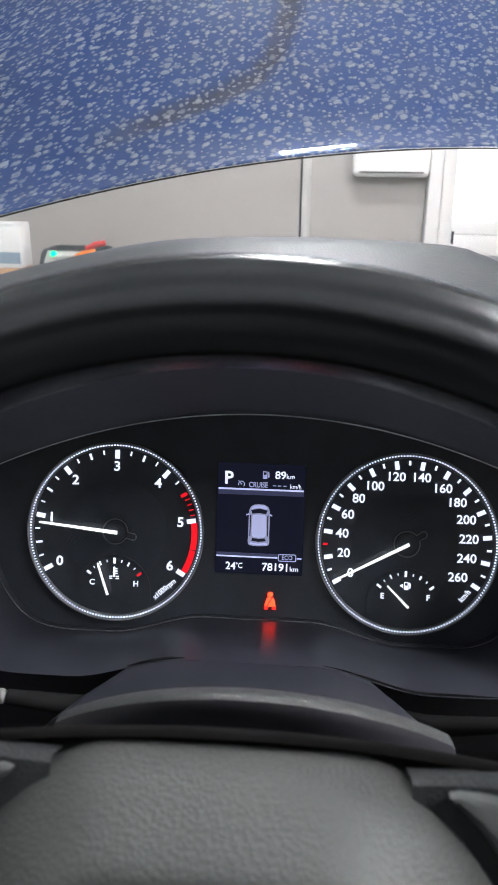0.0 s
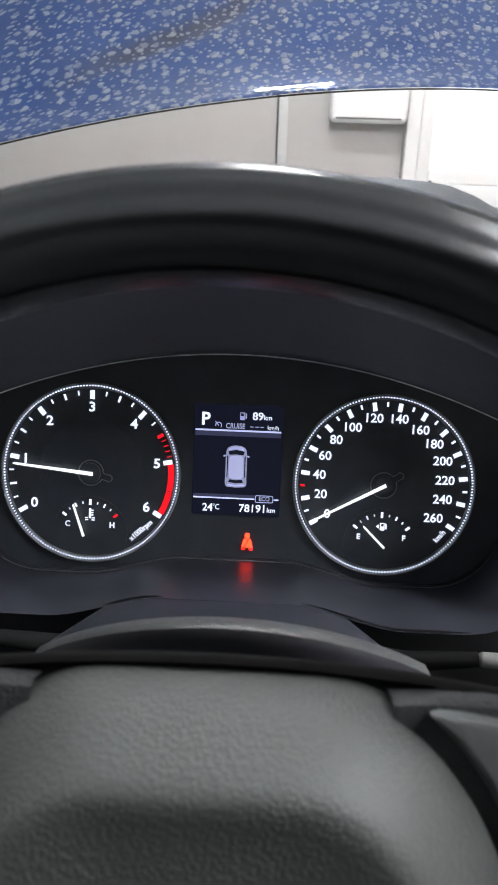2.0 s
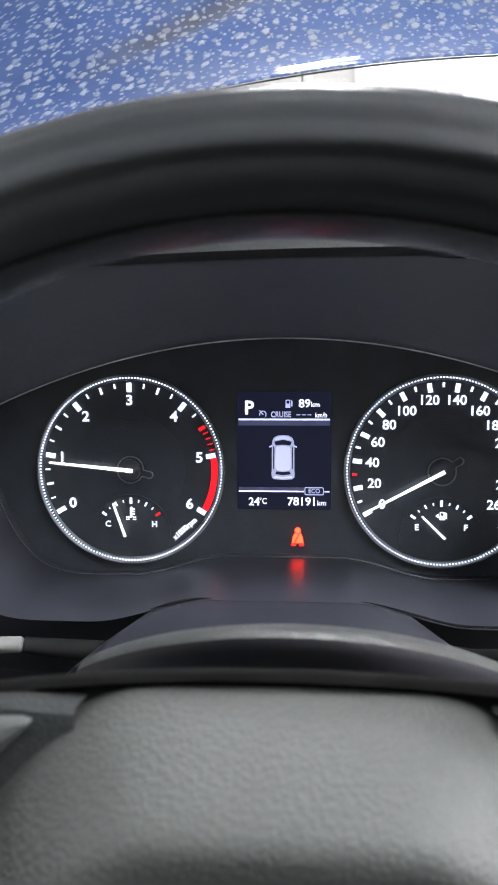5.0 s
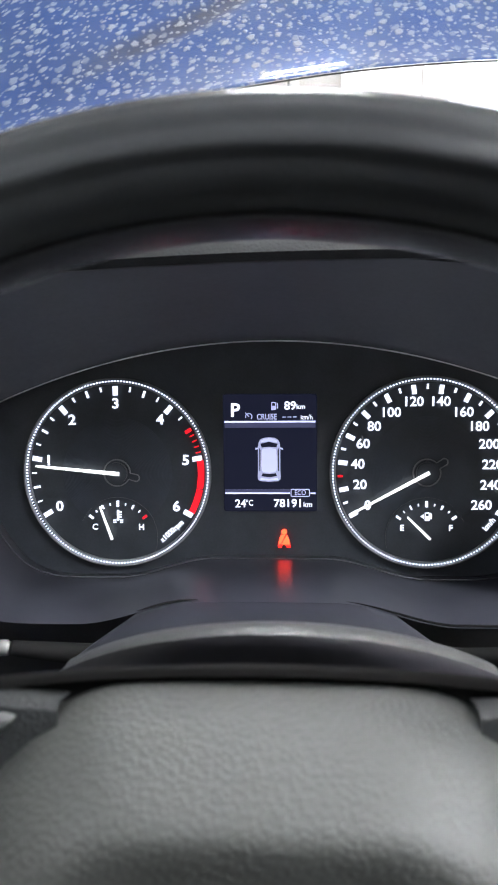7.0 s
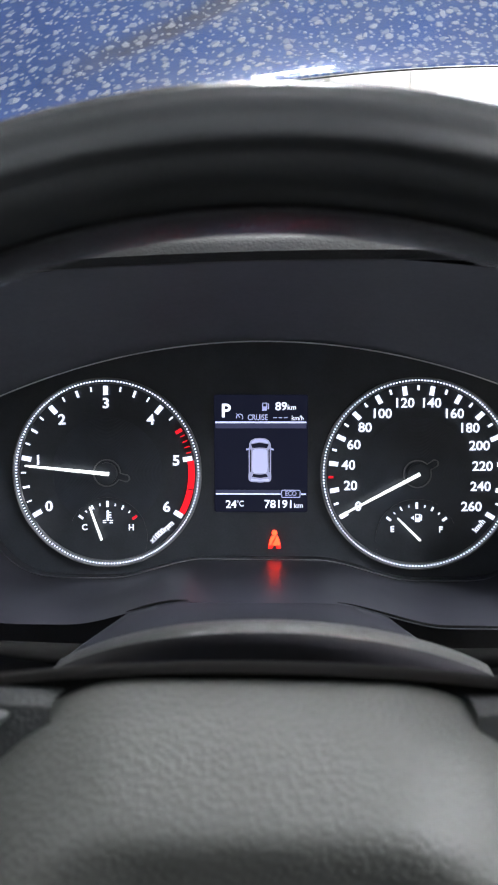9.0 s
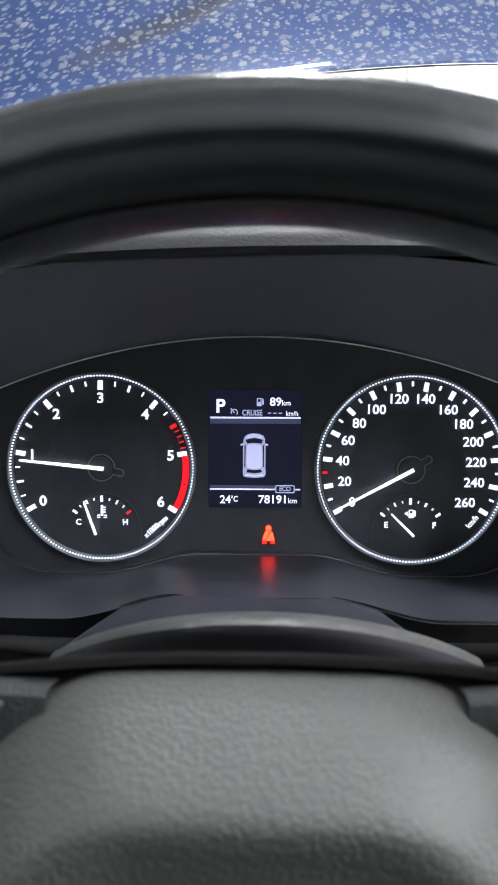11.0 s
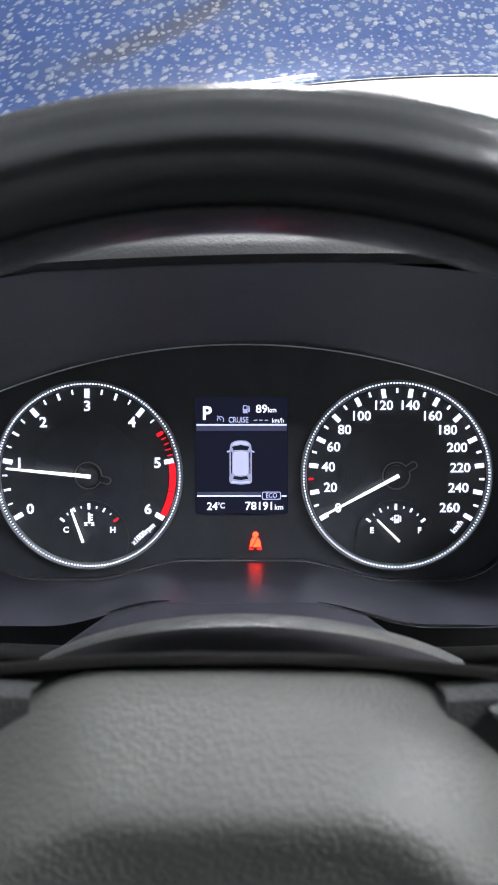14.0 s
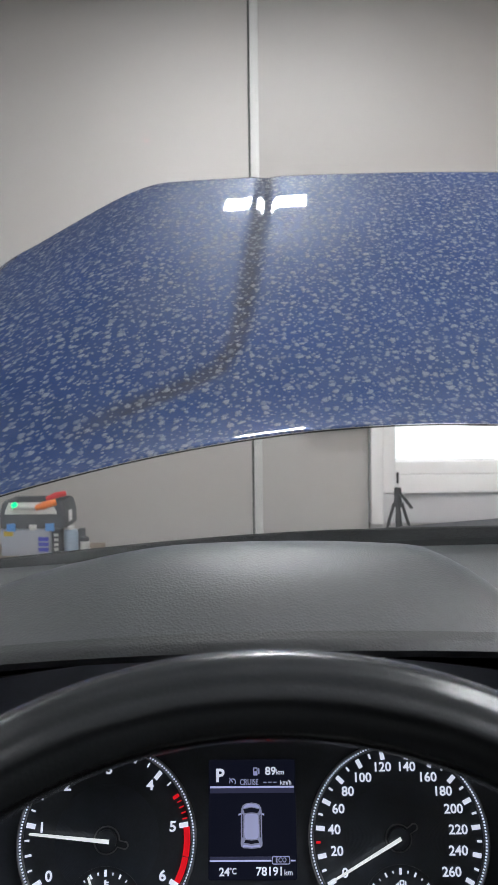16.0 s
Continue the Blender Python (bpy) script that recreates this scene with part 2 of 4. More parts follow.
M_LID = mat("dark_tool_tray_plastic", (0.05, 0.055, 0.06), 0.5, 0, 0.15, 20, 0.05, 300)
M_BLUE = mat("light_blue_latch", (0.10, 0.28, 0.62), 0.4, 0, 0.06, 40)
M_INK = mat("blue_ink", (0.03, 0.04, 0.45), 0.5, 0, 0.06, 40)
M_YELLOW = mat("yellow_label", (0.65, 0.45, 0.04), 0.5, 0, 0.06, 40)
M_ORANGE = mat("orange_handle", (0.75, 0.20, 0.04), 0.45, 0, 0.08, 40)
M_RED = mat("red_handle", (0.60, 0.05, 0.05), 0.45, 0, 0.08, 40)
M_PALE = mat("pale_plastic", (0.55, 0.55, 0.52), 0.5, 0, 0.08, 40)
M_TAN = mat("pale_orange_board", (0.62, 0.40, 0.24), 0.7, 0, 0.08, 20)
M_TEAL = mat("pale_blue_can", (0.28, 0.36, 0.44), 0.4, 0, 0.08, 40)
M_BENCH = mat("brown_bench_board", (0.20, 0.15, 0.10), 0.6, 0, 0.25, 6, 0.1, 60)
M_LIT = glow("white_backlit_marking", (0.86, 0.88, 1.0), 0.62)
M_BEAD = glow("white_backlit_bead", (0.80, 0.84, 1.0), 0.85)
M_NEEDLE = glow("white_lit_needle", (0.97, 0.98, 0.95), 0.6)
M_REDLIT = glow("red_backlit_marking", (1.0, 0.012, 0.022), 0.42)
M_WARN = glow("orange_red_warning_light", (1.0, 0.030, 0.008), 3.6)
M_WARNHALO = glow("deep_red_warning_light", (1.0, 0.010, 0.006), 2.2)
M_SCREEN = glow("dark_blue_lit_screen", (0.0040, 0.0045, 0.0098), 0.9)
M_SCREENLINE = glow("pale_violet_screen_line", (0.60, 0.62, 0.95), 0.55)
M_SCREENGLOW = glow("dim_violet_screen_band", (0.07, 0.073, 0.14), 0.28)
M_ICON = glow("pale_violet_screen_figure", (0.66, 0.68, 1.0), 0.28)
M_ICONMID = glow("mid_violet_screen_figure", (0.34, 0.35, 0.52), 0.42)
M_DAY = glow("bright_overcast_outside", (0.98, 1.0, 0.98), DAY_POWER)
M_GREEN = glow("green_indicator_light", (0.0, 0.9, 0.25), 1.5)
M_GLASS = clear_glass("window_glass")


# ---- mesh helpers ----
def finish(bm, smooth=35):
    bmesh.ops.recalc_face_normals(bm, faces=bm.faces)
    return bm


def part(name, bm, material, parent=None, label="", at=None, smooth=True):
    me = bpy.data.meshes.new(name)
    bm.to_mesh(me)
    bm.free()
    me.materials.append(material)
    if smooth:
        me.shade_smooth()
        me.set_sharp_from_angle(angle=radians(32))
    ob = new(name, me)
    if at is not None:
        ob.matrix_basis = at
    if parent is not None:
        ob.parent = parent
    if label:
        ob["label"] = label
    return ob


def empty(name, m=None):
    ob = new(name)
    if m is not None:
        ob.matrix_basis = m
    return ob


def add_box(bm, x0, x1, y0, y1, z0, z1, bevel=0.0, segs=2):
    r = bmesh.ops.create_cube(bm, size=1, matrix=Matrix.Translation(((x0 + x1) / 2, (y0 + y1) / 2, (z0 + z1) / 2)) @ Matrix.Diagonal((x1 - x0, y1 - y0, z1 - z0, 1)))
    if bevel:
        edges = list({e for v in r["verts"] for e in v.link_edges})
        bmesh.ops.bevel(bm, geom=edges, offset=bevel, segments=segs, profile=0.5, affect='EDGES')
    return bm


def box(x0, x1, y0, y1, z0, z1, bevel=0.0, segs=2):
    return add_box(bmesh.new(), x0, x1, y0, y1, z0, z1, bevel, segs)


def tube(points, radius, sides=10, closed=False, caps=True, bm=None):
    """A round bar along points; radius is a number or one per point."""
    bm = bm or bmesh.new()
    pts = [Vector(p) for p in points]
    n = len(pts)
    rads = radius if isinstance(radius, (list, tuple)) else [radius] * n
    rings, up = [], None
    for i, p in enumerate(pts):
        a = pts[(i - 1) % n] if closed or i else p
        b = pts[(i + 1) % n] if closed or i < n - 1 else p
        d = (b - a).normalized()
        if up is None:
            up = d.orthogonal().normalized()
        up = (up - d * up.dot(d)).normalized()
        side = d.cross(up)
        rings.append([bm.verts.new(p + (up * math.cos(k * math.tau / sides) + side * math.sin(k * math.tau / sides)) * rads[i]) for k in range(sides)])
    for i in range(n if closed else n - 1):
        r0, r1 = rings[i], rings[(i + 1) % n]
        for k in range(sides):
            bm.faces.new((r0[k], r0[(k + 1) % sides], r1[(k + 1) % sides], r1[k]))
    if caps and not closed:
        bm.faces.new(rings[0][::-1])
        bm.faces.new(rings[-1])
    return finish(bm)


def loft(rows, closed=False, bm=None):
    """Skin over rows of points, all of one length; closed joins each row's ends."""
    bm = bm or bmesh.new()
    vs = [[bm.verts.new(p) for p in row] for row in rows]
    n = len(vs[0])
    for i in range(len(vs) - 1):
        for k in range(n if closed else n - 1):
            bm.faces.new((vs[i][k], vs[i][(k + 1) % n], vs[i + 1][(k + 1) % n], vs[i + 1][k]))
    return finish(bm)


def thick(bm, depth):
    """Gives a sheet its thickness."""
    bmesh.ops.solidify(bm, geom=list(bm.faces), thickness=depth)
    return finish(bm)


def flat(points, w0, w1, bm=None):
    """A plate with this outline, from w0 to w1."""
    bm = bm or bmesh.new()
    lo = [bm.verts.new((x, y, w0)) for x, y in points]
    hi = [bm.verts.new((x, y, w1)) for x, y in points]
    n = len(points)
    bm.faces.new(lo[::-1])
    bm.faces.new(hi)
    for k in range(n):
        bm.faces.new((lo[k], lo[(k + 1) % n], hi[(k + 1) % n], hi[k]))
    return finish(bm)


def arc_band(cx, cy, r0, r1, a0, a1, w0, w1, steps=24, bm=None):
    pts = [(cx + r1 * math.cos(radians(a0 + (a1 - a0) * k / steps)), cy + r1 * math.sin(radians(a0 + (a1 - a0) * k / steps))) for k in range(steps + 1)]
    pts += [(cx + r0 * math.cos(radians(a1 + (a0 - a1) * k / steps)), cy + r0 * math.sin(radians(a1 + (a0 - a1) * k / steps))) for k in range(steps + 1)]
    bm = bm or bmesh.new()
    n = steps + 1
    lo, hi = [bm.verts.new((x, y, w0)) for x, y in pts], [bm.verts.new((x, y, w1)) for x, y in pts]
    for k in range(steps):
        for ring, flip in ((lo, True), (hi, False)):
            q = (ring[k], ring[k + 1], ring[2 * n - 2 - k], ring[2 * n - 1 - k])
            bm.faces.new(q[::-1] if flip else q)
    m = len(pts)
    for k in range(m):
        bm.faces.new((lo[k], lo[(k + 1) % m], hi[(k + 1) % m], hi[k]))
    return finish(bm)


def bar(cx, cy, angle, r0, r1, width, w0, w1, bm=None):
    c, s = math.cos(radians(angle)), math.sin(radians(angle))
    h = width / 2
    return flat([(cx + r * c - o * s, cy + r * s + o * c) for r, o in ((r0, -h), (r1, -h), (r1, h), (r0, h))], w0, w1, bm)


def rounded(x0, x1, y0, y1, r, steps=5):
    pts = []
    for cx, cy, a in ((x1 - r, y0 + r, -90), (x1 - r, y1 - r, 0), (x0 + r, y1 - r, 90), (x0 + r, y0 + r, 180)):
        pts += [(cx + r * math.cos(radians(a + 90 * k / steps)), cy + r * math.sin(radians(a + 90 * k / steps))) for k in range(steps + 1)]
    return pts


def frame_outline(x0, x1, y0, y1, r, line, w0, w1):
    bm = bmesh.new()
    a, b = rounded(x0, x1, y0, y1, r), rounded(x0 + line, x1 - line, y0 + line, y1 - line, max(r - line, r * 0.4))
    rows = [[Vector((*p, w)) for p in ring] for ring, w in ((a, w0), (a, w1), (b, w1), (b, w0))]
    return loft(rows, True, bm)


def lettering(text, height, x, y, w, parent, material, name, angle=0.0, bold=0.0, width=1.0, align='CENTER'):
    cu = bpy.data.curves.new(name, 'FONT')
    cu.body, cu.size, cu.align_x, cu.align_y = text, height / 0.70, align, 'CENTER'
    cu.offset, cu.extrude, cu.resolution_u = bold, 0.0001, 3
    tmp = new(name, cu)
    me = bpy.data.meshes.new_from_object(tmp.evaluated_get(bpy.context.evaluated_depsgraph_get()))
    bpy.data.objects.remove(tmp)
    bpy.data.curves.remove(cu)
    tb = bmesh.new()
    tb.from_mesh(me)
    bmesh.ops.remove_doubles(tb, verts=tb.verts, dist=1e-6)
    tb.to_mesh(me)
    tb.free()
    me.materials.clear()
    me.materials.append(material)
    ob = new(name, me)
    ob.parent = parent
    ob.matrix_basis = pose(x, y, w, 0, 0, angle) @ Matrix.Diagonal((width, 1, 1, 1))
    return ob


def smooth01(a, b, x):
    t = min(max((x - a) / (b - a), 0.0), 1.0)
    return t * t * (3 - 2 * t)


# ---- garage ----
FLOOR, CEIL, WALL_Y = -0.95, 2.35, 3.6
tagged(part("floor", box(-3.4, 4.2, -5.2, WALL_Y + 0.2, FLOOR - 0.12, FLOOR), M_FLOOR), "worn grey concrete workshop floor", "floor", kind="structure")
tagged(part("ceiling", box(-3.4, 4.2, -5.2, WALL_Y + 0.2, CEIL, CEIL + 0.1), M_CEIL), "plain grey workshop ceiling", "ceiling", kind="structure")
tagged(part("wall_west", box(-3.5, -3.4, -5.2, WALL_Y + 0.2, FLOOR, CEIL), M_ROOMWALL), "plain pale grey side wall", "wall", kind="structure")
tagged(part("wall_east", box(4.2, 4.3, -5.2, WALL_Y + 0.2, FLOOR, CEIL), M_ROOMWALL), "plain pale grey side wall", "wall", kind="structure")
tagged(part("wall_south", box(-3.4, 4.2, -5.3, -5.2, FLOOR, CEIL), M_ROOMWALL), "plain pale grey rear wall", "wall", kind="structure")

WIN_X0, WIN_X1, SILL, WIN_TOP = 0.60, 2.60, -0.24, 1.35
wall = tagged(empty("wall_north", pose(0, WALL_Y, 0)), "grey painted wall made of tall panels, behind the raised bonnet", "wall", kind="structure")
for x0, x1, z0, z1 in ((-3.4, -0.018, FLOOR, CEIL), (0.03, WIN_X0 - 0.006, FLOOR, WIN_TOP - 0.002), (WIN_X0, WIN_X1, FLOOR, SILL - 0.16),
                       (0.03, 4.2, WIN_TOP, CEIL), (WIN_X1, 4.2, FLOOR, WIN_TOP - 0.002)):
    part("panel", box(x0, x1, 0, 0.12, z0, z1, 0.004), M_WALL, wall)
part("joint", box(-0.019, 0.031, 0.014, 0.12, FLOOR, CEIL), M_GAP, wall, "dark recessed joint")

strip_bm = bmesh.new()
for x0, x1, y0 in ((-0.007, 0.026, -0.016), (0.022, 0.036, -0.006)):
    add_box(strip_bm, x0, x1, y0, 0.013, FLOOR, CEIL, 0.004)
tagged(part("wall_strip", strip_bm, M_PIPE, at=pose(0, WALL_Y, 0)), "pale upright cover strip over the wall joint", "cover strip", kind="structure")

win = tagged(empty("window_1", pose(0, WALL_Y, 0)), "wide white framed window, bright with daylight", "window", kind="structure")
part("window_frame", box(WIN_X0, WIN_X0 + 0.062, -0.05, 0.12, SILL - 0.16, WIN_TOP, 0.004), M_FRAME, win)
part("window_frame", box(WIN_X0 + 0.066, WIN_X0 + 0.128, -0.03, 0.12, SILL, WIN_TOP, 0.006), M_FRAME, win, "inner white sash post")
part("window_frame", box(WIN_X1 - 0.08, WIN_X1, -0.05, 0.12, SILL - 0.16, WIN_TOP, 0.004), M_FRAME, win)
part("window_frame", box(WIN_X0 + 0.062, WIN_X1 - 0.08, -0.04, 0.12, WIN_TOP - 0.08, WIN_TOP, 0.004), M_FRAME, win)
part("window_frame", box(WIN_X0 + 0.128, WIN_X1 - 0.08, -0.03, 0.12, SILL + 0.1, SILL + 0.165, 0.006), M_FRAME, win, "white lower sash rail")
part("window_frame", box(WIN_X0 + 0.128, WIN_X1 - 0.08, -0.05, 0.12, SILL, SILL + 0.097, 0.006), M_FRAME, win)
part("window_sill", box(WIN_X0 + 0.062, WIN_X1 - 0.08, -0.02, 0.12, SILL - 0.16, SILL - 0.004, 0.004), M_PANEL, win, "pale grey panel under the glass")
pane = part("pane", box(WIN_X0 + 0.128, WIN_X1 - 0.08, 0.05, 0.056, SILL + 0.165, WIN_TOP - 0.08), M_GLASS, win)
pane.visible_shadow = False
part("notice", box(1.12, 1.32, 0.043, 0.047, 0.10, 0.28), M_PALE, win, "pale paper notice on the glass")
day = tagged(part("backdrop", box(WIN_X0 - 0.6, WIN_X1 + 0.6, 0.9, 0.91, -0.9, 2.0), M_DAY, at=pose(0, WALL_Y, 0)), "bright overcast daylight outside the window", "backdrop", kind="structure")

unit = tagged(empty("wall_heater", pose(0.42, WALL_Y, 0.12)), "white rounded wall mounted air unit beside the window", "air unit")
part("housing", box(-0.19, 0.175, -0.09, 0, 0, 0.28, 0.03, 4), M_FRAME, unit)
part("grille", box(-0.16, 0.145, -0.0925, -0.08, 0.018, 0.026, 0.003), M_GAP, unit, "narrow dark outlet slot")


def ceiling_lamp(x, y, lx, ly, hot, tone=(1.0, 0.97, 0.93), z=CEIL):
    ob = tagged(empty("ceiling_light", pose(x, y, z)), "ceiling light with a bright diffuser, some added as unseen fill", "ceiling light", "workshop ceiling lights")
    part("frame", box(-lx - 0.02, lx + 0.02, -ly - 0.02, ly + 0.02, -0.05, 0, 0.006), M_FRAME, ob)
    part("diffuser", box(-lx, lx, -ly, ly, -0.062, -0.051, 0.004), glow("lamp_diffuser", tone, LAMP_POWER * hot), ob, "glowing white diffuser")
    return ob


for row in LAMPS:
    ceiling_lamp(*row)

# workbench with the tool case
BENCH_Z = -0.445
bench = tagged(empty("workbench", pose(-1.25, 3.2, BENCH_Z)), "plain brown workbench against the grey wall", "workbench")
part("tabletop", box(-0.75, 0.500, -0.25, 0.16, -0.04, 0, 0.004), M_BENCH, bench)
for x in (-0.7, 0.46):
    for y in (-0.2, 0.11):
        part("leg", box(x - 0.03, x + 0.03, y - 0.03, y + 0.03, FLOOR - BENCH_Z, -0.04, 0.003), M_BLACK, bench)

CX = -1.045
case = tagged(empty("tool_case", pose(CX, 3.15, BENCH_Z)), "grey plastic tool case with a dark tray lid and blue latches", "tool case")
part("body", box(-0.122, 0.103, -0.11, 0.11, 0, 0.125, 0.008, 3), M_CASE, case)
lid = loft([[Vector((0.026 + (x - 0.026) * (1 - i), y * (1 - i), z)) for x, y in rounded(-0.127, 0.179, -0.115, 0.115, 0.02)] for z, i in ((0.128, 0.0), (0.19, 0.0), (0.235, 0.06), (0.25, 0.12), (0.245, 0.16), (0.20, 0.17), (0.195, 0.9))], True)
part("tray_lid", lid, M_LID, case, "dark open tray lid")
panel_bm = loft([[Vector((x0, y, z)), Vector((x1, y, z))] for x0, x1, y, z in ((-0.100, 0.140, -0.1175, 0.193), (-0.094, 0.132, -0.1150, 0.215), (-0.082, 0.112, -0.1060, 0.246))])
part("tray_panel", thick(panel_bm, 0.002), M_PALE, case, "pale see-through front of the tray")
part("end_stripe", box(0.1795, 0.1815, -0.06, 0.0, 0.15, 0.20), M_FRAME, case, "white stripe")
for x in (-0.070, 0.106):
    part("latch", box(x - 0.02, x + 0.02, -0.126, -0.11, 0.115, 0.15, 0.004), M_BLUE, case, "light blue latch")
part("latch", box(0.012, 0.047, -0.122, -0.11, 0.12, 0.145, 0.003), M_PALE, case, "pale latch")
part("label", box(-0.107, -0.064, -0.1125, -0.11, 0.092, 0.115), M_YELLOW, case, "small yellow sticker")
for k in range(3):
    part("printed_bar", box(0.050, 0.097, -0.1125, -0.11, 0.02 + k * 0.024, 0.038 + k * 0.024), M_INK, case, "blue printed bar")
part("button", tube([(-0.053, -0.100, 0.224), (-0.053, -0.119, 0.236)], 0.014, 12), M_GREEN, case, "glowing green indicator")

for x, w, h, m, label in ((-0.005, 0.012, 0.20, M_PALE, "pale handled tool lying in the tray"), (0.035, 0.014, 0.21, M_PALE, "pale handled tool lying in the tray")):
    hb = tagged(part("hand_tool", tube([(CX + x - 0.05, 3.032, BENCH_Z + 0.221), (CX + x, 3.032, BENCH_Z + 0.227), (CX + x + 0.05, 3.034, BENCH_Z + 0.224)], [w * 0.6, w, w * 0.7], 10), m), label, "hand tool", "tools in the tray")
tagged(part("screwdriver", tube([(CX + 0.045, 3.028, BENCH_Z + 0.222), (CX + 0.085, 3.030, BENCH_Z + 0.234), (CX + 0.135, 3.045, BENCH_Z + 0.246)], [0.012, 0.018, 0.014], 12), M_ORANGE), "orange handled screwdriver lying in the tray", "screwdriver", "tools in the tray")
tagged(part("screwdriver", tube([(CX + 0.06, 3.16, BENCH_Z + 0.245), (CX + 0.10, 3.16, BENCH_Z + 0.262), (CX + 0.15, 3.17, BENCH_Z + 0.272)], [0.010, 0.015, 0.012], 12), M_RED), "red handled screwdriver lying in the tray", "screwdriver", "tools in the tray")


def small_box(name, x, w, d, h, m, label, cat):
    ob = tagged(empty(name, pose(CX + x, 3.10, BENCH_Z)), label, cat)
    part("body", box(-w / 2, w / 2, -d / 2, d / 2, 0, h, 0.004), m, ob)
    return ob


carton = tagged(empty("carton", pose(-1.345, 3.12, BENCH_Z)), "white and pale orange carton with a grey-blue band on the bench", "carton")
part("body", box(-0.093, 0.093, -0.07, 0.07, 0.165, 0.352, 0.006), M_FRAME, carton, "white upper half")
part("lower_body", box(-0.093, 0.093, -0.07, 0.07, 0, 0.163, 0.006), M_TAN, carton, "pale orange lower half")
part("printed_band", box(-0.088, 0.088, -0.0725, -0.07, 0.185, 0.235), M_TEAL, carton, "grey-blue printed band")
part("flap", box(-0.090, 0.090, -0.066, 0.066, 0.353, 0.358, 0.001), M_FRAME, carton)

b1 = small_box("parts_box", 0.125, 0.04, 0.08, 0.115, M_LID, "small black box with worn pale print", "box")
for k in range(4):
    part("printed_bar", box(-0.008, 0.012, -0.0425, -0.04, 0.02 + k * 0.022, 0.032 + k * 0.022), M_PALE, b1, "pale printed bar")
can = tagged(empty("spray_can", pose(CX + 0.185, 3.1, BENCH_Z)), "pale blue spray can with a pale cap", "can")
part("body", tube([(0, 0, 0), (0, 0, 0.105), (0, 0, 0.112)], [0.033, 0.033, 0.024], 18), M_TEAL, can)
part("cap", tube([(0, 0, 0.112), (0, 0, 0.128)], 0.016, 14), M_PALE, can)
jar = tagged(empty("jar", pose(CX + 0.25, 3.1, BENCH_Z)), "small pale jar with a dark lid on the bench", "jar")
part("body", tube([(0, 0, 0), (0, 0, 0.05), (0, 0, 0.056)], [0.022, 0.022, 0.016], 16), M_PALE, jar)
part("lid", tube([(0, 0, 0.056), (0, 0, 0.075)], 0.019, 16), M_LID, jar, "dark lid")
b2 = small_box("parts_box", 0.222, 0.03, 0.05, 0.105, M_LID, "narrow dark box beside the spray can", "box")
b2.location.y += 0.06

# tripod on the floor by the window
TX, TY, TZ = 0.69, 3.30, -0.255
tri = tagged(empty("tripod", pose(TX, TY, FLOOR)), "dark camera tripod standing on the floor by the window", "tripod")
H = TZ - FLOOR
part("column", tube([(0, 0, H - 0.34), (0, 0, H + 0.075)], 0.011, 10), M_BLACK, tri)
part("head", box(-0.016, 0.016, -0.016, 0.016, H + 0.03, H + 0.075, 0.005), M_BLACK, tri)
part("collar", tube([(0, 0, H - 0.02), (0, 0, H + 0.03)], [0.022, 0.018], 10), M_BLACK, tri)
part("phone_clamp", box(-0.005, 0.005, -0.008, 0.008, H + 0.095, H + 0.15, 0.002), M_BLACK, tri, "upright narrow clamp")
part("pan_handle", tube([(0, -0.01, H + 0.06), (0.06, -0.05, H - 0.02)], [0.006, 0.008], 8), M_BLACK, tri)
for a in (200, 275, 340):
    c, s = math.cos(radians(a)), math.sin(radians(a))
    part("leg", tube([(c * 0.02, s * 0.02, H), (c * 0.13, s * 0.13, H * 0.5), (c * 0.235, s * 0.235, 0.008)], [0.008, 0.0065, 0.005], 8), M_BLACK, tri)

# ---- car body ----
car = tagged(empty("car", pose(0.37, 0, FLOOR)), "blue car with its bonnet raised, covered in dried water spots", "car")


def in_car(name, bm, material, label="", parent=None):
    return part(name, bm, material, parent or car, label, at=pose(-0.37, 0, -FLOOR) if parent is None else None)


NX, NY = 110, 120


def bonnet_point(q, s):
    """A point of the bonnet's outer skin; q across, from -1 to 1, s from its rear edge to its nose."""
    x = BON_C + q * 0.86
    k = (x - BON_C) / 0.78
    rear = Vector((x, BON_Y - BON_SWEEP * k * k, BON_Z - 0.252 * (x - 0.242) ** 2))
    corner = smooth01(0.54, 0.90, abs(x - BON_C))
    front = Vector((x, NOSE_Y - 0.06 * k * k - 0.20 * corner, NOSE_Z - 0.045 * k * k - 0.20 * corner))
    p = rear.lerp(front, s)
    bulge = BON_BULGE * 4 * s * (1 - s)
    # the skin rolls over at the nose and at the rear edge
    nose = -0.05 * max(0, (s - 0.90) / 0.10) ** 2
    # its rear flattens out towards the edge
    tail = 2.1 * max(0, 0.09 - s) ** 2 - 0.002 * max(0, (0.004 - s) / 0.004) ** 2
    side = -0.03 * max(0, (abs(q) - 0.93) / 0.07) ** 2
    p += Vector((0, -0.62, 0.78)) * (bulge + nose + tail + side)
    p += Vector((0, -0.62, 0.78)) * crease(p.x, s)
    return p


# the pressed line runs down the bonnet and then bends out towards the wing
LINE = [Vector(p) for p in ((0.045, 0.93), (0.026, 0.70), (0.011, 0.517), (-0.005, 0.350), (-0.016, 0.240), (-0.028, 0.188), (-0.048, 0.150), (-0.092, 0.124), (-0.147, 0.106), (-0.195, 0.093), (-0.250, 0.070), (-0.330, 0.030))]


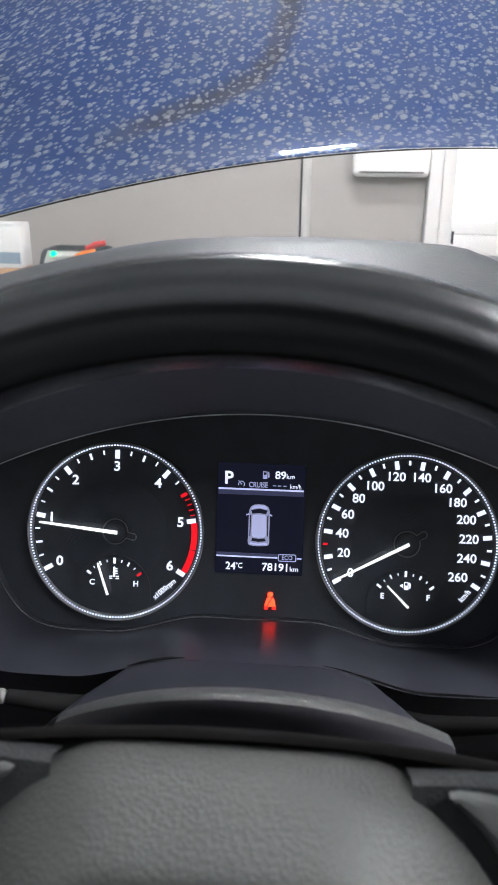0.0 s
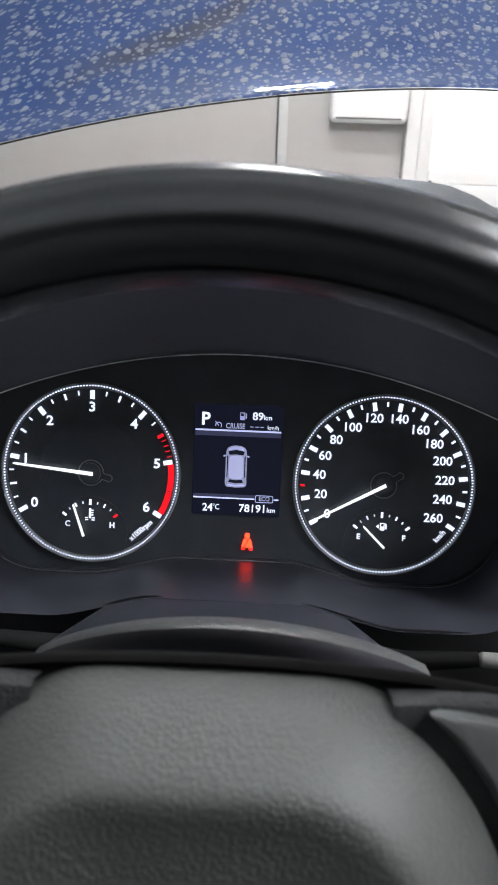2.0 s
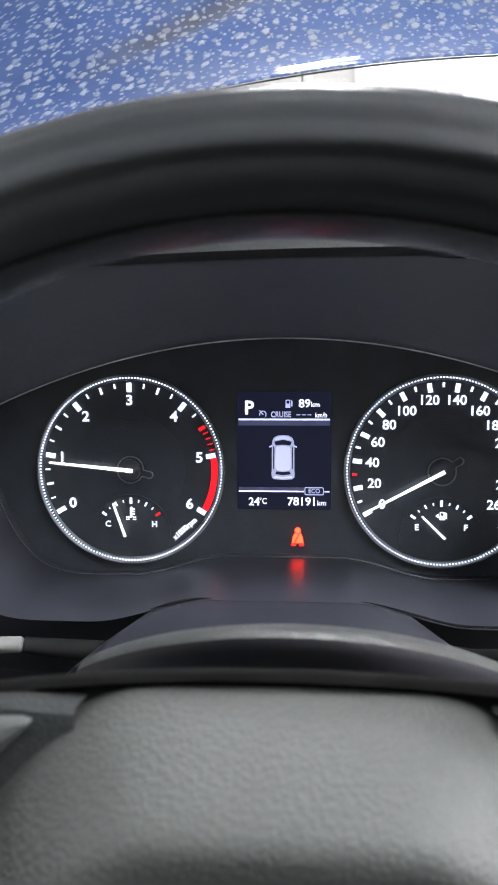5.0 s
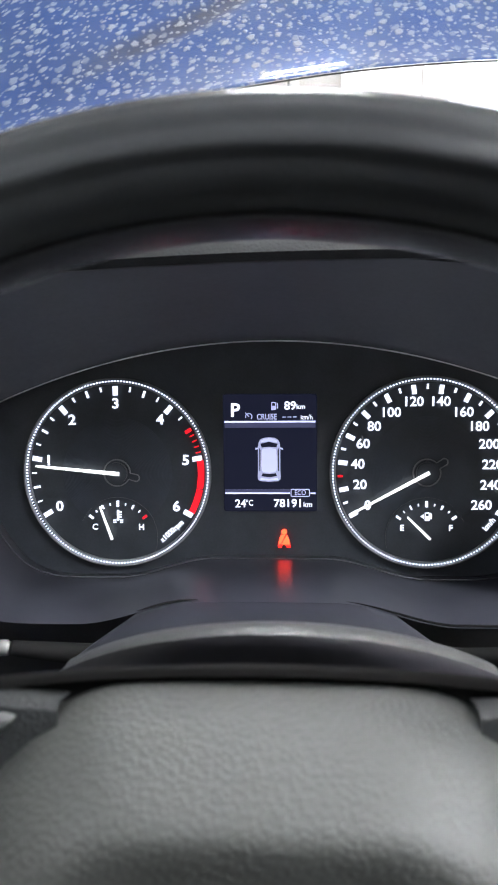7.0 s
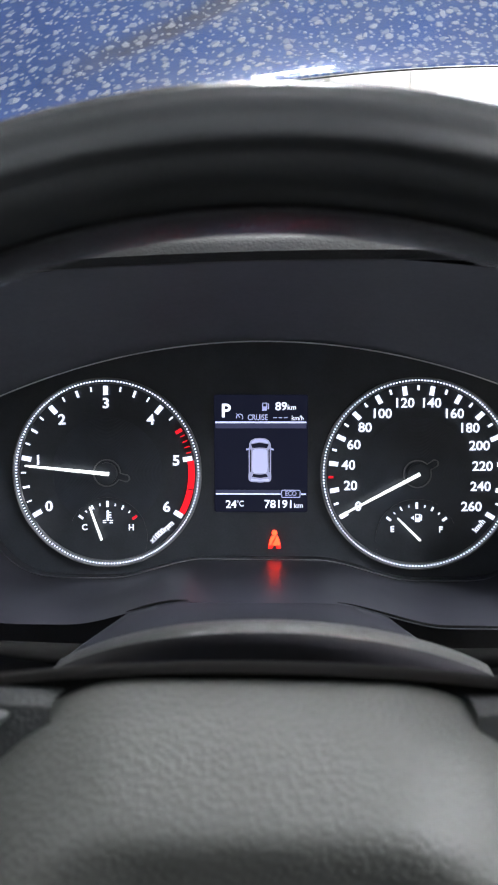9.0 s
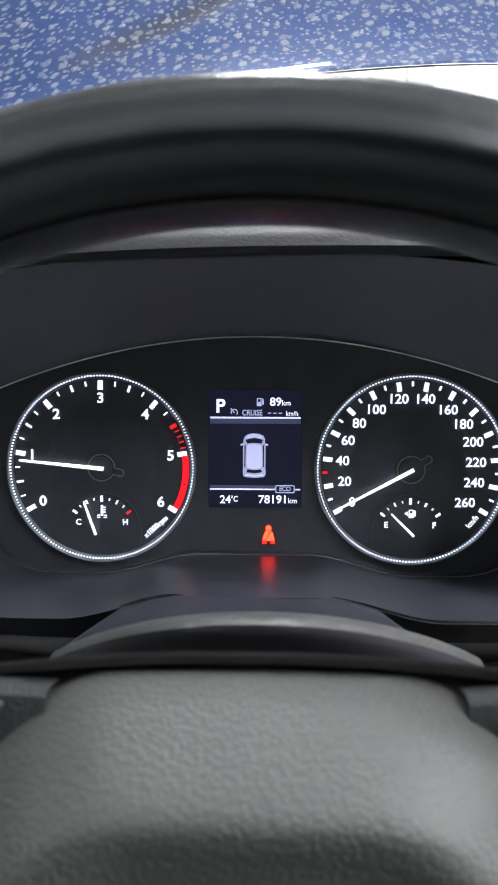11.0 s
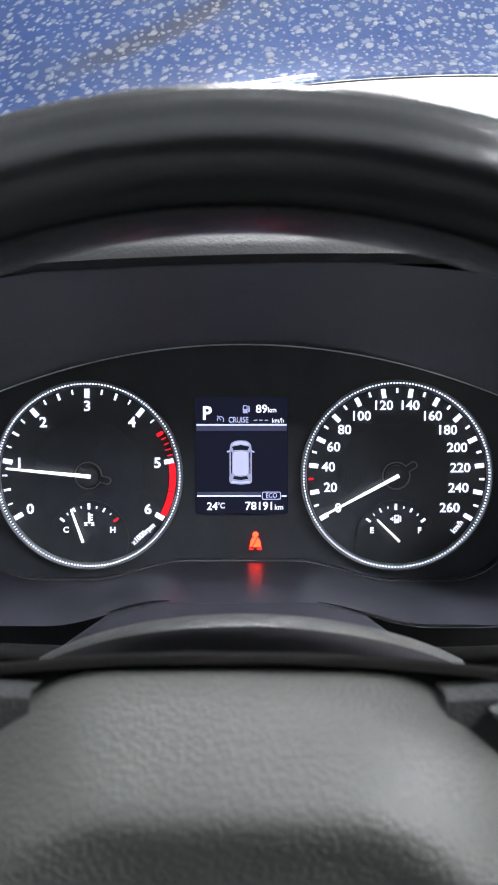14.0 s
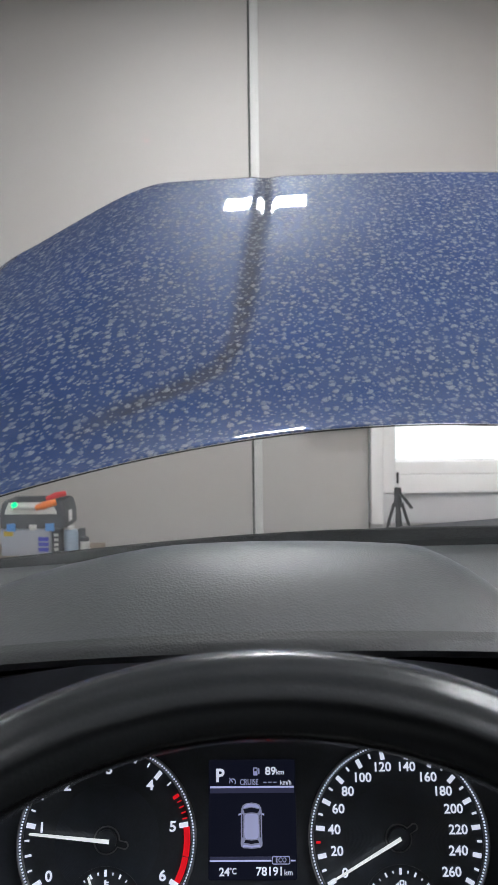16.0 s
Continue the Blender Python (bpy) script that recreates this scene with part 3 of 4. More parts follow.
def groove(x, s):
    """How deep a place lies in the pressed line, from 0 to 1."""
    p = Vector((x, s * 0.85))
    best = 9.0
    for a, b in zip(LINE, LINE[1:]):
        ab = b - a
        t = min(max((p - a).dot(ab) / ab.length_squared, 0.0), 1.0)
        best = min(best, (p - a - ab * t).length)
    half = 0.026 + 0.006 * s
    return smooth01(0.0, 0.09, s) * smooth01(-0.27, -0.13, x) * (0.5 + 0.5 * math.cos(math.pi * min(best / half, 1.0)))


def crease(x, s):
    return (1 - 0.5 * smooth01(0.90, 0.99, s)) * -CREASE_H * groove(x, s)


bm = bmesh.new()
uvl = bm.loops.layers.uv.new("uv")
qs = sorted({-1 + 2 * k / NX for k in range(NX + 1)} | {-0.85 + 0.55 * k / 240 for k in range(241)})
ss = sorted({k / NY for k in range(NY + 1)} | {0.09 * k / 45 for k in range(45)} | {0.06 + 0.20 * k / 70 for k in range(71)})
depth_layer = bm.verts.layers.float.new("groove_depth")
grid = []
for s in ss:
    row = []
    for q in qs:
        v = bm.verts.new(bonnet_point(q, s))
        v[depth_layer] = groove(BON_C + q * 0.86, s)
        row.append(v)
    grid.append(row)
for i in range(len(ss) - 1):
    for k in range(len(qs) - 1):
        f = bm.faces.new((grid[i][k], grid[i][k + 1], grid[i + 1][k + 1], grid[i + 1][k]))
        for lp, (a, b) in zip(f.loops, ((i, k), (i, k + 1), (i + 1, k + 1), (i + 1, k))):
            lp[uvl].uv = (qs[b] * 0.75, ss[a] * 0.85)
bmesh.ops.solidify(bm, geom=list(bm.faces), thickness=0.012)
finish(bm)
bonnet = in_car("bonnet", bm, M_PAINT, "raised blue bonnet with dried water spots")
edge = []
for k in range(81):
    p = bonnet_point(-0.99 + 1.98 * k / 80, 0.0)
    edge.append(p + Vector((0, -0.0004, -0.0016)))
in_car("edge_seal", tube(edge, 0.0010, 8), M_SEAL_SHADE, "thin black edge seal", parent=None)
for x in (-0.43, 1.17):
    in_car("bonnet_hinge", tube([(x, 0.30, -0.30), (x, 0.36, -0.05), (x, 0.46, 0.14)], 0.012, 8), M_BLACK, "dark hinge arm")
in_car("engine_bay", box(-0.42, 1.16, 0.62, 1.55, -0.55, -0.20, 0.02), M_BLACK, "dark engine bay")
for x0, x1 in ((-0.56, -0.43), (1.17, 1.30)):
    in_car("wing", box(x0, x1, 0.45, 1.65, -0.75, -0.28, 0.04, 4), M_PAINT, "blue front wing")
in_car("front_end", box(-0.5, 1.24, 1.56, 1.78, -0.75, -0.32, 0.05, 4), M_BLACK, "dark front end")
for x0, x1 in ((-0.54, -0.44), (1.18, 1.28)):
    in_car("sill_panel", box(x0, x1, -2.0, 0.44, -0.78, -0.34, 0.04, 4), M_PAINT, "blue lower side of the car")
wheel_pts = [(-0.47, 1.05), (1.21, 1.05)]
for x, y in wheel_pts:
    in_car("tyre", tube([(x - 0.1, y, FLOOR + 0.32), (x + 0.1, y, FLOOR + 0.32)], 0.32, 28), M_SEAL_SHADE, "black tyre")

# windscreen, scuttle and wipers
def screen_base(x):
    q = (x - 0.37) / 0.78
    return 0.52 - 0.16 * q * q


rows = []
for k in range(9):
    t = k / 8
    rows.append([Vector((0.37 + q * (0.76 - 0.16 * t), screen_base(0.37 + q * 0.76) - 0.95 * t - 0.03 * math.sin(math.pi * t), 0.075 - 0.02 * q * q + 0.51 * t)) for q in [-1 + j / 10 for j in range(21)]])
glass = in_car("windscreen", thick(loft(rows), 0.004), M_GLASS, "clear raked windscreen")
glass.visible_shadow = False


def strip(y_off, z_fn, y_w, h, x0=-0.42, x1=1.16, n=40):
    rows = []
    for y, z in ((0, 0), (0, h), (y_w, h), (y_w, 0)):
        rows.append([Vector((x, screen_base(x) + y_off + y, z_fn(x) + z)) for x in [x0 + (x1 - x0) * k / n for k in range(n + 1)]])
    bm = loft(rows + [rows[0]])
    bmesh.ops.remove_doubles(bm, verts=bm.verts, dist=1e-6)
    return finish(bm)


in_car("screen_seal", strip(-0.012, lambda x: 0.0505 + 0.0175 * smooth01(-0.5, 0.1, x), 0.011, 0.029), M_SEAL_SHADE, "black seal along the foot of the windscreen")
in_car("scuttle", strip(0.05, lambda x: 0.0530 + 0.065 * (min(x, 0.55) - 0.066), 0.09, 0.012), M_COWL, "grey plastic scuttle panel")
in_car("floor_pan", box(-0.4, 1.14, -1.9, 0.45, -0.72, -0.62, 0.02), M_BLACK, "dark carpeted floor pan")
roof_rows = []
for k in range(15):
    y = -0.44 - 1.45 * k / 14
    roof_rows.append([Vector((0.37 + q * 0.60, y - 0.05 * (1 - q * q) * (k == 0), 0.585 + 0.035 * math.sin(math.pi * (k + 2) / 17) - 0.05 * q ** 4)) for q in [-1 + j / 10 for j in range(21)]])
in_car("roof", thick(loft(roof_rows), 0.03), M_HEADLINER, "pale cloth lined roof over the front seats")
for q in (-1, 1):
    in_car("windscreen_pillar", tube([(0.37 + q * 0.60, -0.46, 0.555), (0.37 + q * 0.69, -0.06, 0.33), (0.37 + q * 0.77, 0.34, 0.06), (0.37 + q * 0.79, 0.42, -0.30)], [0.03, 0.035, 0.04, 0.05], 12), M_BLACK, "dark windscreen pillar")
    in_car("door_pillar", tube([(0.37 + q * 0.60, -1.0, 0.56), (0.37 + q * 0.72, -1.05, 0.10), (0.37 + q * 0.78, -1.05, -0.38)], [0.04, 0.05, 0.06], 12), M_BLACK, "dark door pillar")
in_car("seat", box(-0.26, 0.26, -1.25, -1.05, -0.55, 0.30, 0.06, 4), M_BLACK, "black seat back")

# ---- dashboard ----
dash = tagged(empty("dashboard"), "dark grey grained dashboard with a hooded instrument binnacle", "dashboard")
TILT = radians(19)


def cl(u, v, w):
    """A place on the tilted cluster: u across, v up its face, w out towards the driver."""
    return Vector((u, v * math.sin(TILT) - w * math.cos(TILT), v * math.cos(TILT) + w * math.sin(TILT)))


def outline(n=120):
    """The cluster's edge: an arched top and a waisted foot."""
    U = 0.160
    top = [(u, 0.0725 - 0.036 * (u / 0.158) ** 2) for u in [U - 2 * U * k / (n // 2) for k in range(n // 2 + 1)]]
    foot = []
    for k in range(n // 2 + 1):
        u = -U + 2 * U * k / (n // 2)
        a = abs(u)
        v = -0.0465 - 0.0112 * smooth01(0.030, 0.085, a)
        if a > 0.095:
            v += 0.045 * ((a - 0.095) / 0.065) ** 4
        foot.append((u, v))
    side_l = [(-0.1655, 0.025), (-0.167, 0.010), (-0.165, -0.004)]
    return top + side_l + foot + [(-x, y) for x, y in reversed(side_l)]


LOOP = outline()


def lip_z(x):
    return LIP_Z - 0.65 * (x - 0.005) ** 2 - 6.0 * max(0, abs(x - 0.005) - 0.13) ** 2


def mouth(u, v):
    """Where the binnacle's inner wall ends for a place on the cluster's edge."""
    k = smooth01(-0.02, 0.03, v)
    top = Vector((u * 1.18, LIP_Y, lip_z(u * 1.18) - 0.005))
    low = cl(u * 1.04, v - 0.0035, 0.078)
    return low.lerp(top, k)


def wall_point(u, v, t):
    """From the cluster's edge (t = 0) to the binnacle's mouth; the foot starts flat and rolls downwards."""
    k = smooth01(-0.02, 0.03, v)
    top = cl(u, v, 0.0075).lerp(mouth(u, v), t) + cl(0, 0.004 * math.sin(math.pi * t), 0)
    low = cl(u * (1 + 0.04 * t), v - 0.0035 * t * t, 0.0075 + 0.0705 * t)
    return low.lerp(top, k)


STEPS = (0, 0.06, 0.15, 0.3, 0.45, 0.6, 0.75, 0.9, 1.0)
ORDER = LOOP[126:] + LOOP[:63]
part("binnacle_wall", loft([[cl(u, v, -0.001) for u, v in ORDER]] + [[wall_point(u, v, t) for u, v in ORDER] for t in STEPS]), M_BINN, dash, "dark inner wall of the binnacle")
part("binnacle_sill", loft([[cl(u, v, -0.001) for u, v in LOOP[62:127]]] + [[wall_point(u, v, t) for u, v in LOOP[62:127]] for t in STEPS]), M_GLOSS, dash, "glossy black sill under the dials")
for u0, u1 in ((-0.058, -0.030), (0.036, 0.125)):
    pts = []
    for k in range(25):
        u = u0 + (u1 - u0) * k / 24
        v = -0.0465 - 0.0112 * smooth01(0.030, 0.085, abs(u))
        pts.append(wall_point(u, v, 0.97) + cl(0, 0.0003, 0.0003))
    part("panel_joint", tube(pts, [0.0007 * min(1, 3 * min(k, 24 - k) / 24 + 0.15) for k in range(25)], 6), M_SEAL_SHADE, dash, "thin dark panel joint")

rows = []
for t, dip in ((0.985, 0.0006), (1.0, 0.0001), (1.06, 0.0006), (1.14, 0.0012), (1.24, 0.0030), (1.36, 0.0070)):
    rows.append([cl(u * (1 + 0.04 * t), -0.0465 - 0.0112 * smooth01(0.030, 0.085, abs(u)) - 0.0035 * t * t - dip - 0.03 * smooth01(14, 20, abs(k - 20)), 0.0075 + 0.0705 * t) for k, u in [(k, (k / 20 - 1) * (0.082 + 0.030 * (t - 1) / 0.36)) for k in range(41)]])
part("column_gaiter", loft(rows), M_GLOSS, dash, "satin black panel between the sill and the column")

# hood over the cluster, its rolled lip and the dash top
xs = [-0.41 + 0.73 * k / 73 for k in range(74)]


CROWN_Y, CROWN_RISE = 0.04, 0.032


def hood_z(x, y):
    """The hood rises from its lip to a crown and falls away behind it; its sides roll down."""
    f = min((y - LIP_Y) / (CROWN_Y - LIP_Y), 1.0)
    c = x - 0.03 + 0.012 * f
    edge = smooth01(0.10 - 0.015 * f, 0.24 - 0.063 * f, c) * (0.075 - 0.030 * f) + smooth01(0.22 - 0.07 * f, 0.42 - 0.164 * f, -c) * (0.045 - 0.018 * f)
    back = max(y - CROWN_Y, 0.0)
    edge += 0.011 * f * smooth01(0.06, 0.20, -c) * smooth01(0.18, 0.05, y)
    return LIP_Z + CROWN_RISE * math.sin(0.5 * math.pi * f) - (0.28 + 0.18 * f) * c * c - edge - 0.26 * back * back / (back + 0.03)


rows = []
for d, z in ((0.006, -0.0046), (0.001, -0.0043), (-0.0025, -0.0032), (-0.0035, -0.0017), (-0.0025, -0.0005), (0.000, 0.0006)):
    rows.append([Vector((x, LIP_Y + d + 0.25 * x * x, (hood_z(x, LIP_Y) + z))) for x in xs])
for y in [LIP_Y + 0.005 + 0.0075 * k for k in range(17)] + [0.09 + 0.02 * k for k in range(14)]:
    rows.append([Vector((x, y + 0.25 * x * x * max(0.0, 1 - (y - LIP_Y) / 0.4), hood_z(x, y))) for x in xs])
# the lip's dimness is put into its colour
part("hood_lip", thick(loft(rows[:7]), -0.003), M_LIP_SHADE, dash, "rolled lip of the hood, its colour darkened to dim it")
part("hood", thick(loft(rows[6:]), -0.003), M_DASH, dash, "grey grained hood over the instruments")

rows = []
for k in range(14):
    y = 0.02 + 0.50 * k / 13
    rows.append([Vector((x, min(y, screen_base(x) - 0.002 + 0 * y) if k == 13 else y * (screen_base(x) / 0.52), 0.050 + 0.022 * (k / 13) - 0.02 * (1 - k / 13) ** 3)) for x in [-0.42 + 1.58 * j / 40 for j in range(41)]])
part("dash_top", thick(loft(rows), -0.004), M_DASH, dash, "grey grained dashboard top")

part("defroster_edge", tube([(-0.195, 0.16, hood_z(-0.195, 0.16) + 0.002), (-0.228, 0.30, hood_z(-0.228, 0.30) + 0.002), (-0.25, 0.36, hood_z(-0.25, 0.36) + 0.002)], 0.0012, 6), M_HUB, dash, "thin pale edge of the side vent")

# the dark fascia below and beside the binnacle
rows = []
ring0 = [mouth(u, v) for u, v in LOOP]
ring1 = [Vector((p.x * 1.03, p.y + 0.035 * smooth01(0.06, -0.02, p.z), p.z - 0.012 * smooth01(0.06, -0.02, p.z))) for p in ring0]
ring2 = []
for p in ring0:
    k = smooth01(-0.06, 0.10, p.z)
    low = Vector((p.x * 1.25, p.y + 0.04, -0.11))
    ring2.append(low.lerp(Vector((p.x * 1.25, 0.03, min(p.z, 0.09))), k))
part("fascia", loft([ring0, ring1, ring2], True), M_BLACK, dash, "matt black fascia round the binnacle")
part("lower_panel", box(-0.42, 1.14, -0.03, 0.05, -0.45, -0.085, 0.02), M_BLACK, dash, "black lower dashboard panel")
part("lower_panel", box(0.23, 1.14, -0.04, 0.05, -0.085, 0.055, 0.02), M_BLACK, dash, "black dashboard face")
part("lower_panel", box(-0.42, -0.235, -0.02, 0.05, -0.085, 0.055, 0.02), M_BLACK, dash, "black dashboard face")

# ---- instrument cluster ----
CLM = Matrix(((1, 0, 0, 0), (0, math.sin(TILT), -math.cos(TILT), 0), (0, math.cos(TILT), math.sin(TILT), 0), (0, 0, 0, 1)))
cluster = tagged(empty("instrument_cluster", CLM), "black instrument cluster with two white lit dials and a small screen", "instrument cluster")
part("face", flat([(u, v) for u, v in LOOP], -0.004, -0.0008), M_FACE, cluster, "smoked black face")
TRIM = [(u * 0.997, 0.004 + (v - 0.004) * 0.994, 0.0082) for u, v in LOOP]
part("outline_trim", tube(TRIM[:62], 0.00042, 6), M_TRIM_LIT, cluster, "thin trim line over the dials, coloured as lit")
part("outline_trim", tube(TRIM[61:] + TRIM[:1], 0.00036, 6), M_TRIM_SHADED, cluster, "thin trim line under the dials, coloured as shaded")
D = 0.1714


def needle(cx, cy, angle, r, tail, w0, w1, name="needle"):
    c, s = math.cos(radians(angle)), math.sin(radians(angle))
    pts = [(cx + a * c - o * s, cy + a * s + o * c) for a, o in ((-tail, -w0), (r, -w1), (r + w1, 0), (r, w1), (-tail, w0))]
    return part(name, flat(pts, 0.0035, 0.0045), M_NEEDLE, cluster, "white lit needle")


def dial(cx, cy, name, turned=0.00005):
    ring = part(name, arc_band(cx, cy, 0.0496, 0.0502, 0, 360, -0.0008, 0.0012, 96), M_HUB, cluster, "dark dial ring edged with tiny white beads")
    part("outer_edge", arc_band(cx, cy, 0.0522, 0.0530, 0, 360, -0.0008, 0.0018, 96), M_HUB, ring)
    bm = bmesh.new()
    n = 188
    for k in range(n):
        a = math.tau * k / n
        m = Matrix.Translation((cx + 0.0512 * math.cos(a), cy + 0.0512 * math.sin(a), 0.0004)) @ Matrix.Rotation(a, 4, 'Z') @ Matrix.Diagonal((0.00085, 0.00075, 0.0009, 1))
        bmesh.ops.create_cube(bm, size=1, matrix=m)
    beads = part("bead_ring", bm, M_BEAD, ring, "ring of tiny white beads", smooth=False)
    beads["kind"] = "stuff"
    # the inner disc is turned with fine rings round the hub
    rows = []
    for k in range(151):
        r = 0.0085 + 0.0225 * k / 150
        w = -0.00042 + turned * math.cos(math.tau * k / 5)
        rows.append([Vector((cx + r * math.cos(math.tau * j / 72), cy + r * math.sin(math.tau * j / 72), w)) for j in range(72)])
    part("inner_disc", loft(rows, True), M_DISC, ring, "dull dark disc turned with fine rings")
    return ring


def hub(cx, cy, tab):
    h = part("hub", arc_band(cx, cy, 0.0071, 0.0078, tab + 14, tab + 346, 0, 0.0008, 40), M_HUB, cluster, "thin grey hub outline")
    ct, st = math.cos(radians(tab)), math.sin(radians(tab))
    for k in (-1, 1):
        p0 = (cx + 0.0073 * ct - k * 0.0018 * st, cy + 0.0073 * st + k * 0.0018 * ct)
        p1 = (cx + 0.0110 * ct - k * 0.0019 * st, cy + 0.0110 * st + k * 0.0019 * ct)
        part("tab_edge", tube([(*p0, 0.0004), (*p1, 0.0004)], 0.00035, 6), M_HUB, h)
    part("tab_edge", arc_band(cx + 0.0110 * ct, cy + 0.0110 * st, 0.0016, 0.0023, tab - 95, tab + 95, 0, 0.0008, 14), M_HUB, h, "rounded end of the hub tab")
    part("cap", arc_band(cx, cy, 0.0001, 0.0060, 0, 360, 0, 0.0030, 32), M_FACE, h, "black hub cap")


W0, W1 = -0.0002, 0.0004
TC, SC = (-D / 2, 0.0), (D / 2, 0.0)
dial(*TC, "rev_dial")
dial(*SC, "speed_dial", 0.00003)
hub(*TC, -15)
hub(*SC, 32)

for k in range(24 + 1):
    val = k / 4
    a = 210 - 40 * val
    if k % 4 == 0:
        r0, w, m = 0.0438, 0.0026, M_LIT
    elif k % 2 == 0:
        r0, w, m = 0.0452, 0.0013, M_LIT
    else:
        r0, w, m = 0.0463, 0.0009, M_LIT
    if val > 5 and k % 4:
        continue
    if val == 4.75:
        continue
    if val == 4.5:
        r0, w, m = 0.0452, 0.0020, M_REDLIT
    part("tick", bar(*TC, a, r0 - 0.0005, 0.0485, w, W0, W1 + (0.0004 if k % 4 == 0 else 0)), m, cluster)
for val in (4.6, 4.7, 4.8, 4.9):
    part("tick", bar(*TC, 210 - 40 * val, 0.0458, 0.0486, 0.0006, W0, W1), M_REDLIT, cluster)
part("red_zone", arc_band(*TC, 0.0455, 0.0491, 210 - 40 * 5.04, 210 - 40 * 5.52, W0, W1, 12), M_REDLIT, cluster, "red lit rev limit arc")
part("red_zone", arc_band(*TC, 0.0455, 0.0491, 210 - 40 * 5.535, 210 - 40 * 5.95, W0, W1, 12), M_REDLIT, cluster, "red lit rev limit arc")
for v in range(7):
    a = radians(210 - 40 * v)
    r = 0.0383 if v in (0, 6) else 0.0394 if v in (1, 5) else 0.0386
    lettering(str(v), 0.0055, TC[0] + r * math.cos(a), r * math.sin(a), 0.0001, cluster, M_LIT, "numeral", bold=0.00020, width=1.08)
# where the speed figures stand round the dial's centre, in millimetres
SPEED_PLACES = ((-31.5, -19.6), (-35.8, -8.1), (-37.0, 3.3), (-34.2, 14.5), (-28.2, 24.0), (-19.3, 31.6), (-7.2, 37.4), (7.3, 37.4), (19.6, 31.6), (28.1, 23.8), (33.8, 14.1), (35.7, 2.9), (34.9, -8.3), (30.2, -19.4))
for k in range(27):
    v = k * 10
    a = 210 - v * 240 / 260
    if k % 2 == 0:
        part("tick", bar(*SC, a, 0.0435, 0.0485, 0.0025, W0, W1), M_LIT, cluster)
    else:
        part("tick", bar(*SC, a, 0.0458, 0.0485, 0.0012, W0, W1), M_REDLIT if v == 30 else M_LIT, cluster)
    if k % 2 == 0:
        x, y = SPEED_PLACES[k // 2]
        lettering(str(v), 0.0051, SC[0] + (x - 0.5) * 0.001, (y + 1.3) * 0.001, 0.0001, cluster, M_LIT, "numeral", bold=0.00014, width=1.03)
lettering("x1000rpm", 0.0031, TC[0] + 0.0304, -0.0330, 0.0001, cluster, M_LIT, "lettering", 42, 0.00010, 0.9)
lettering("km/h", 0.0031, SC[0] + 0.0340, -0.0285, 0.0001, cluster, M_LIT, "lettering", 50, 0.00010, 0.9)

for cx, texts in ((TC[0], ("C", "H")), (SC[0], ("E", "F"))):
    cy, r = -0.0364, 0.0182
    for k in range(9):
        a = 143 - 13.25 * k
        length, w = ((0.0030, 0.0013) if k in (0, 8) else (0.0034, 0.0014) if k == 4 else (0.0024, 0.0010) if k in (2, 6) else (0.0014, 0.0007))
        m = M_REDLIT if (k == 8 and texts[1] == "H") else M_LIT
        part("tick", bar(cx, cy, a, r + 0.0008 - length / 2, r + 0.0008 + length / 2, w, W0, W1), m, cluster)
    lettering(texts[0], 0.0032, cx - 0.0132, -0.0308, 0.0001, cluster, M_LIT, "lettering", 0, 0.00014)
    lettering(texts[1], 0.0032, cx + 0.0132, -0.0308, 0.0001, cluster, M_LIT, "lettering", 0, 0.00014)
    part("sub_dial_plate", arc_band(cx, cy, 0.0004, 0.0222, -24, 204, -0.0008, -0.00022, 48), M_FACE, cluster, "smoked black plate of the small gauge")
    part("sub_dial_edge", arc_band(cx, cy, 0.0222, 0.0226, 25, 155, 0, 0.0006, 40), M_DISC, cluster, "faint edge of the small gauge")

# gauge symbols
cx = TC[0]
sym = bmesh.new()
flat(rounded(cx - 0.0006, cx + 0.0006, -0.0270, -0.0210, 0.0004, 3), W0, W1, sym)
for v in (-0.0222, -0.0236, -0.0250):
    flat([(cx + 0.0004, v - 0.0003), (cx + 0.0020, v - 0.0003), (cx + 0.0020, v + 0.0003), (cx + 0.0004, v + 0.0003)], W0, W1, sym)
for v in (-0.0268, -0.0280):
    for x0, x1 in ((-0.0028, -0.0010), (0.0010, 0.0028)):
        flat([(cx + x0, v - 0.0003), (cx + x1, v - 0.0003), (cx + x1, v + 0.0003), (cx + x0, v + 0.0003)], W0, W1, sym)
part("temperature_symbol", sym, M_LIT, cluster)


def pump(cx, cy, k, parent, m, arrow=False):
    bm = frame_outline(cx - 0.0016 * k, cx + 0.0010 * k, cy - 0.0022 * k, cy + 0.0022 * k, 0.0004 * k, 0.0005 * k, W0, W1)
    flat([(cx - 0.0016 * k, cy - 0.0022 * k), (cx + 0.0010 * k, cy - 0.0022 * k), (cx + 0.0010 * k, cy + 0.0001 * k), (cx - 0.0016 * k, cy + 0.0001 * k)], W0, W1, bm)
    flat([(cx + 0.0014 * k, cy - 0.0014 * k), (cx + 0.0022 * k, cy - 0.0014 * k), (cx + 0.0022 * k, cy + 0.0014 * k), (cx + 0.0014 * k, cy + 0.0020 * k)], W0, W1, bm)
    if arrow:
        flat([(cx - 0.0040 * k, cy), (cx - 0.0022 * k, cy - 0.0012 * k), (cx - 0.0022 * k, cy + 0.0012 * k)], W0, W1, bm)
    return part("pump_symbol", bm, m, parent)


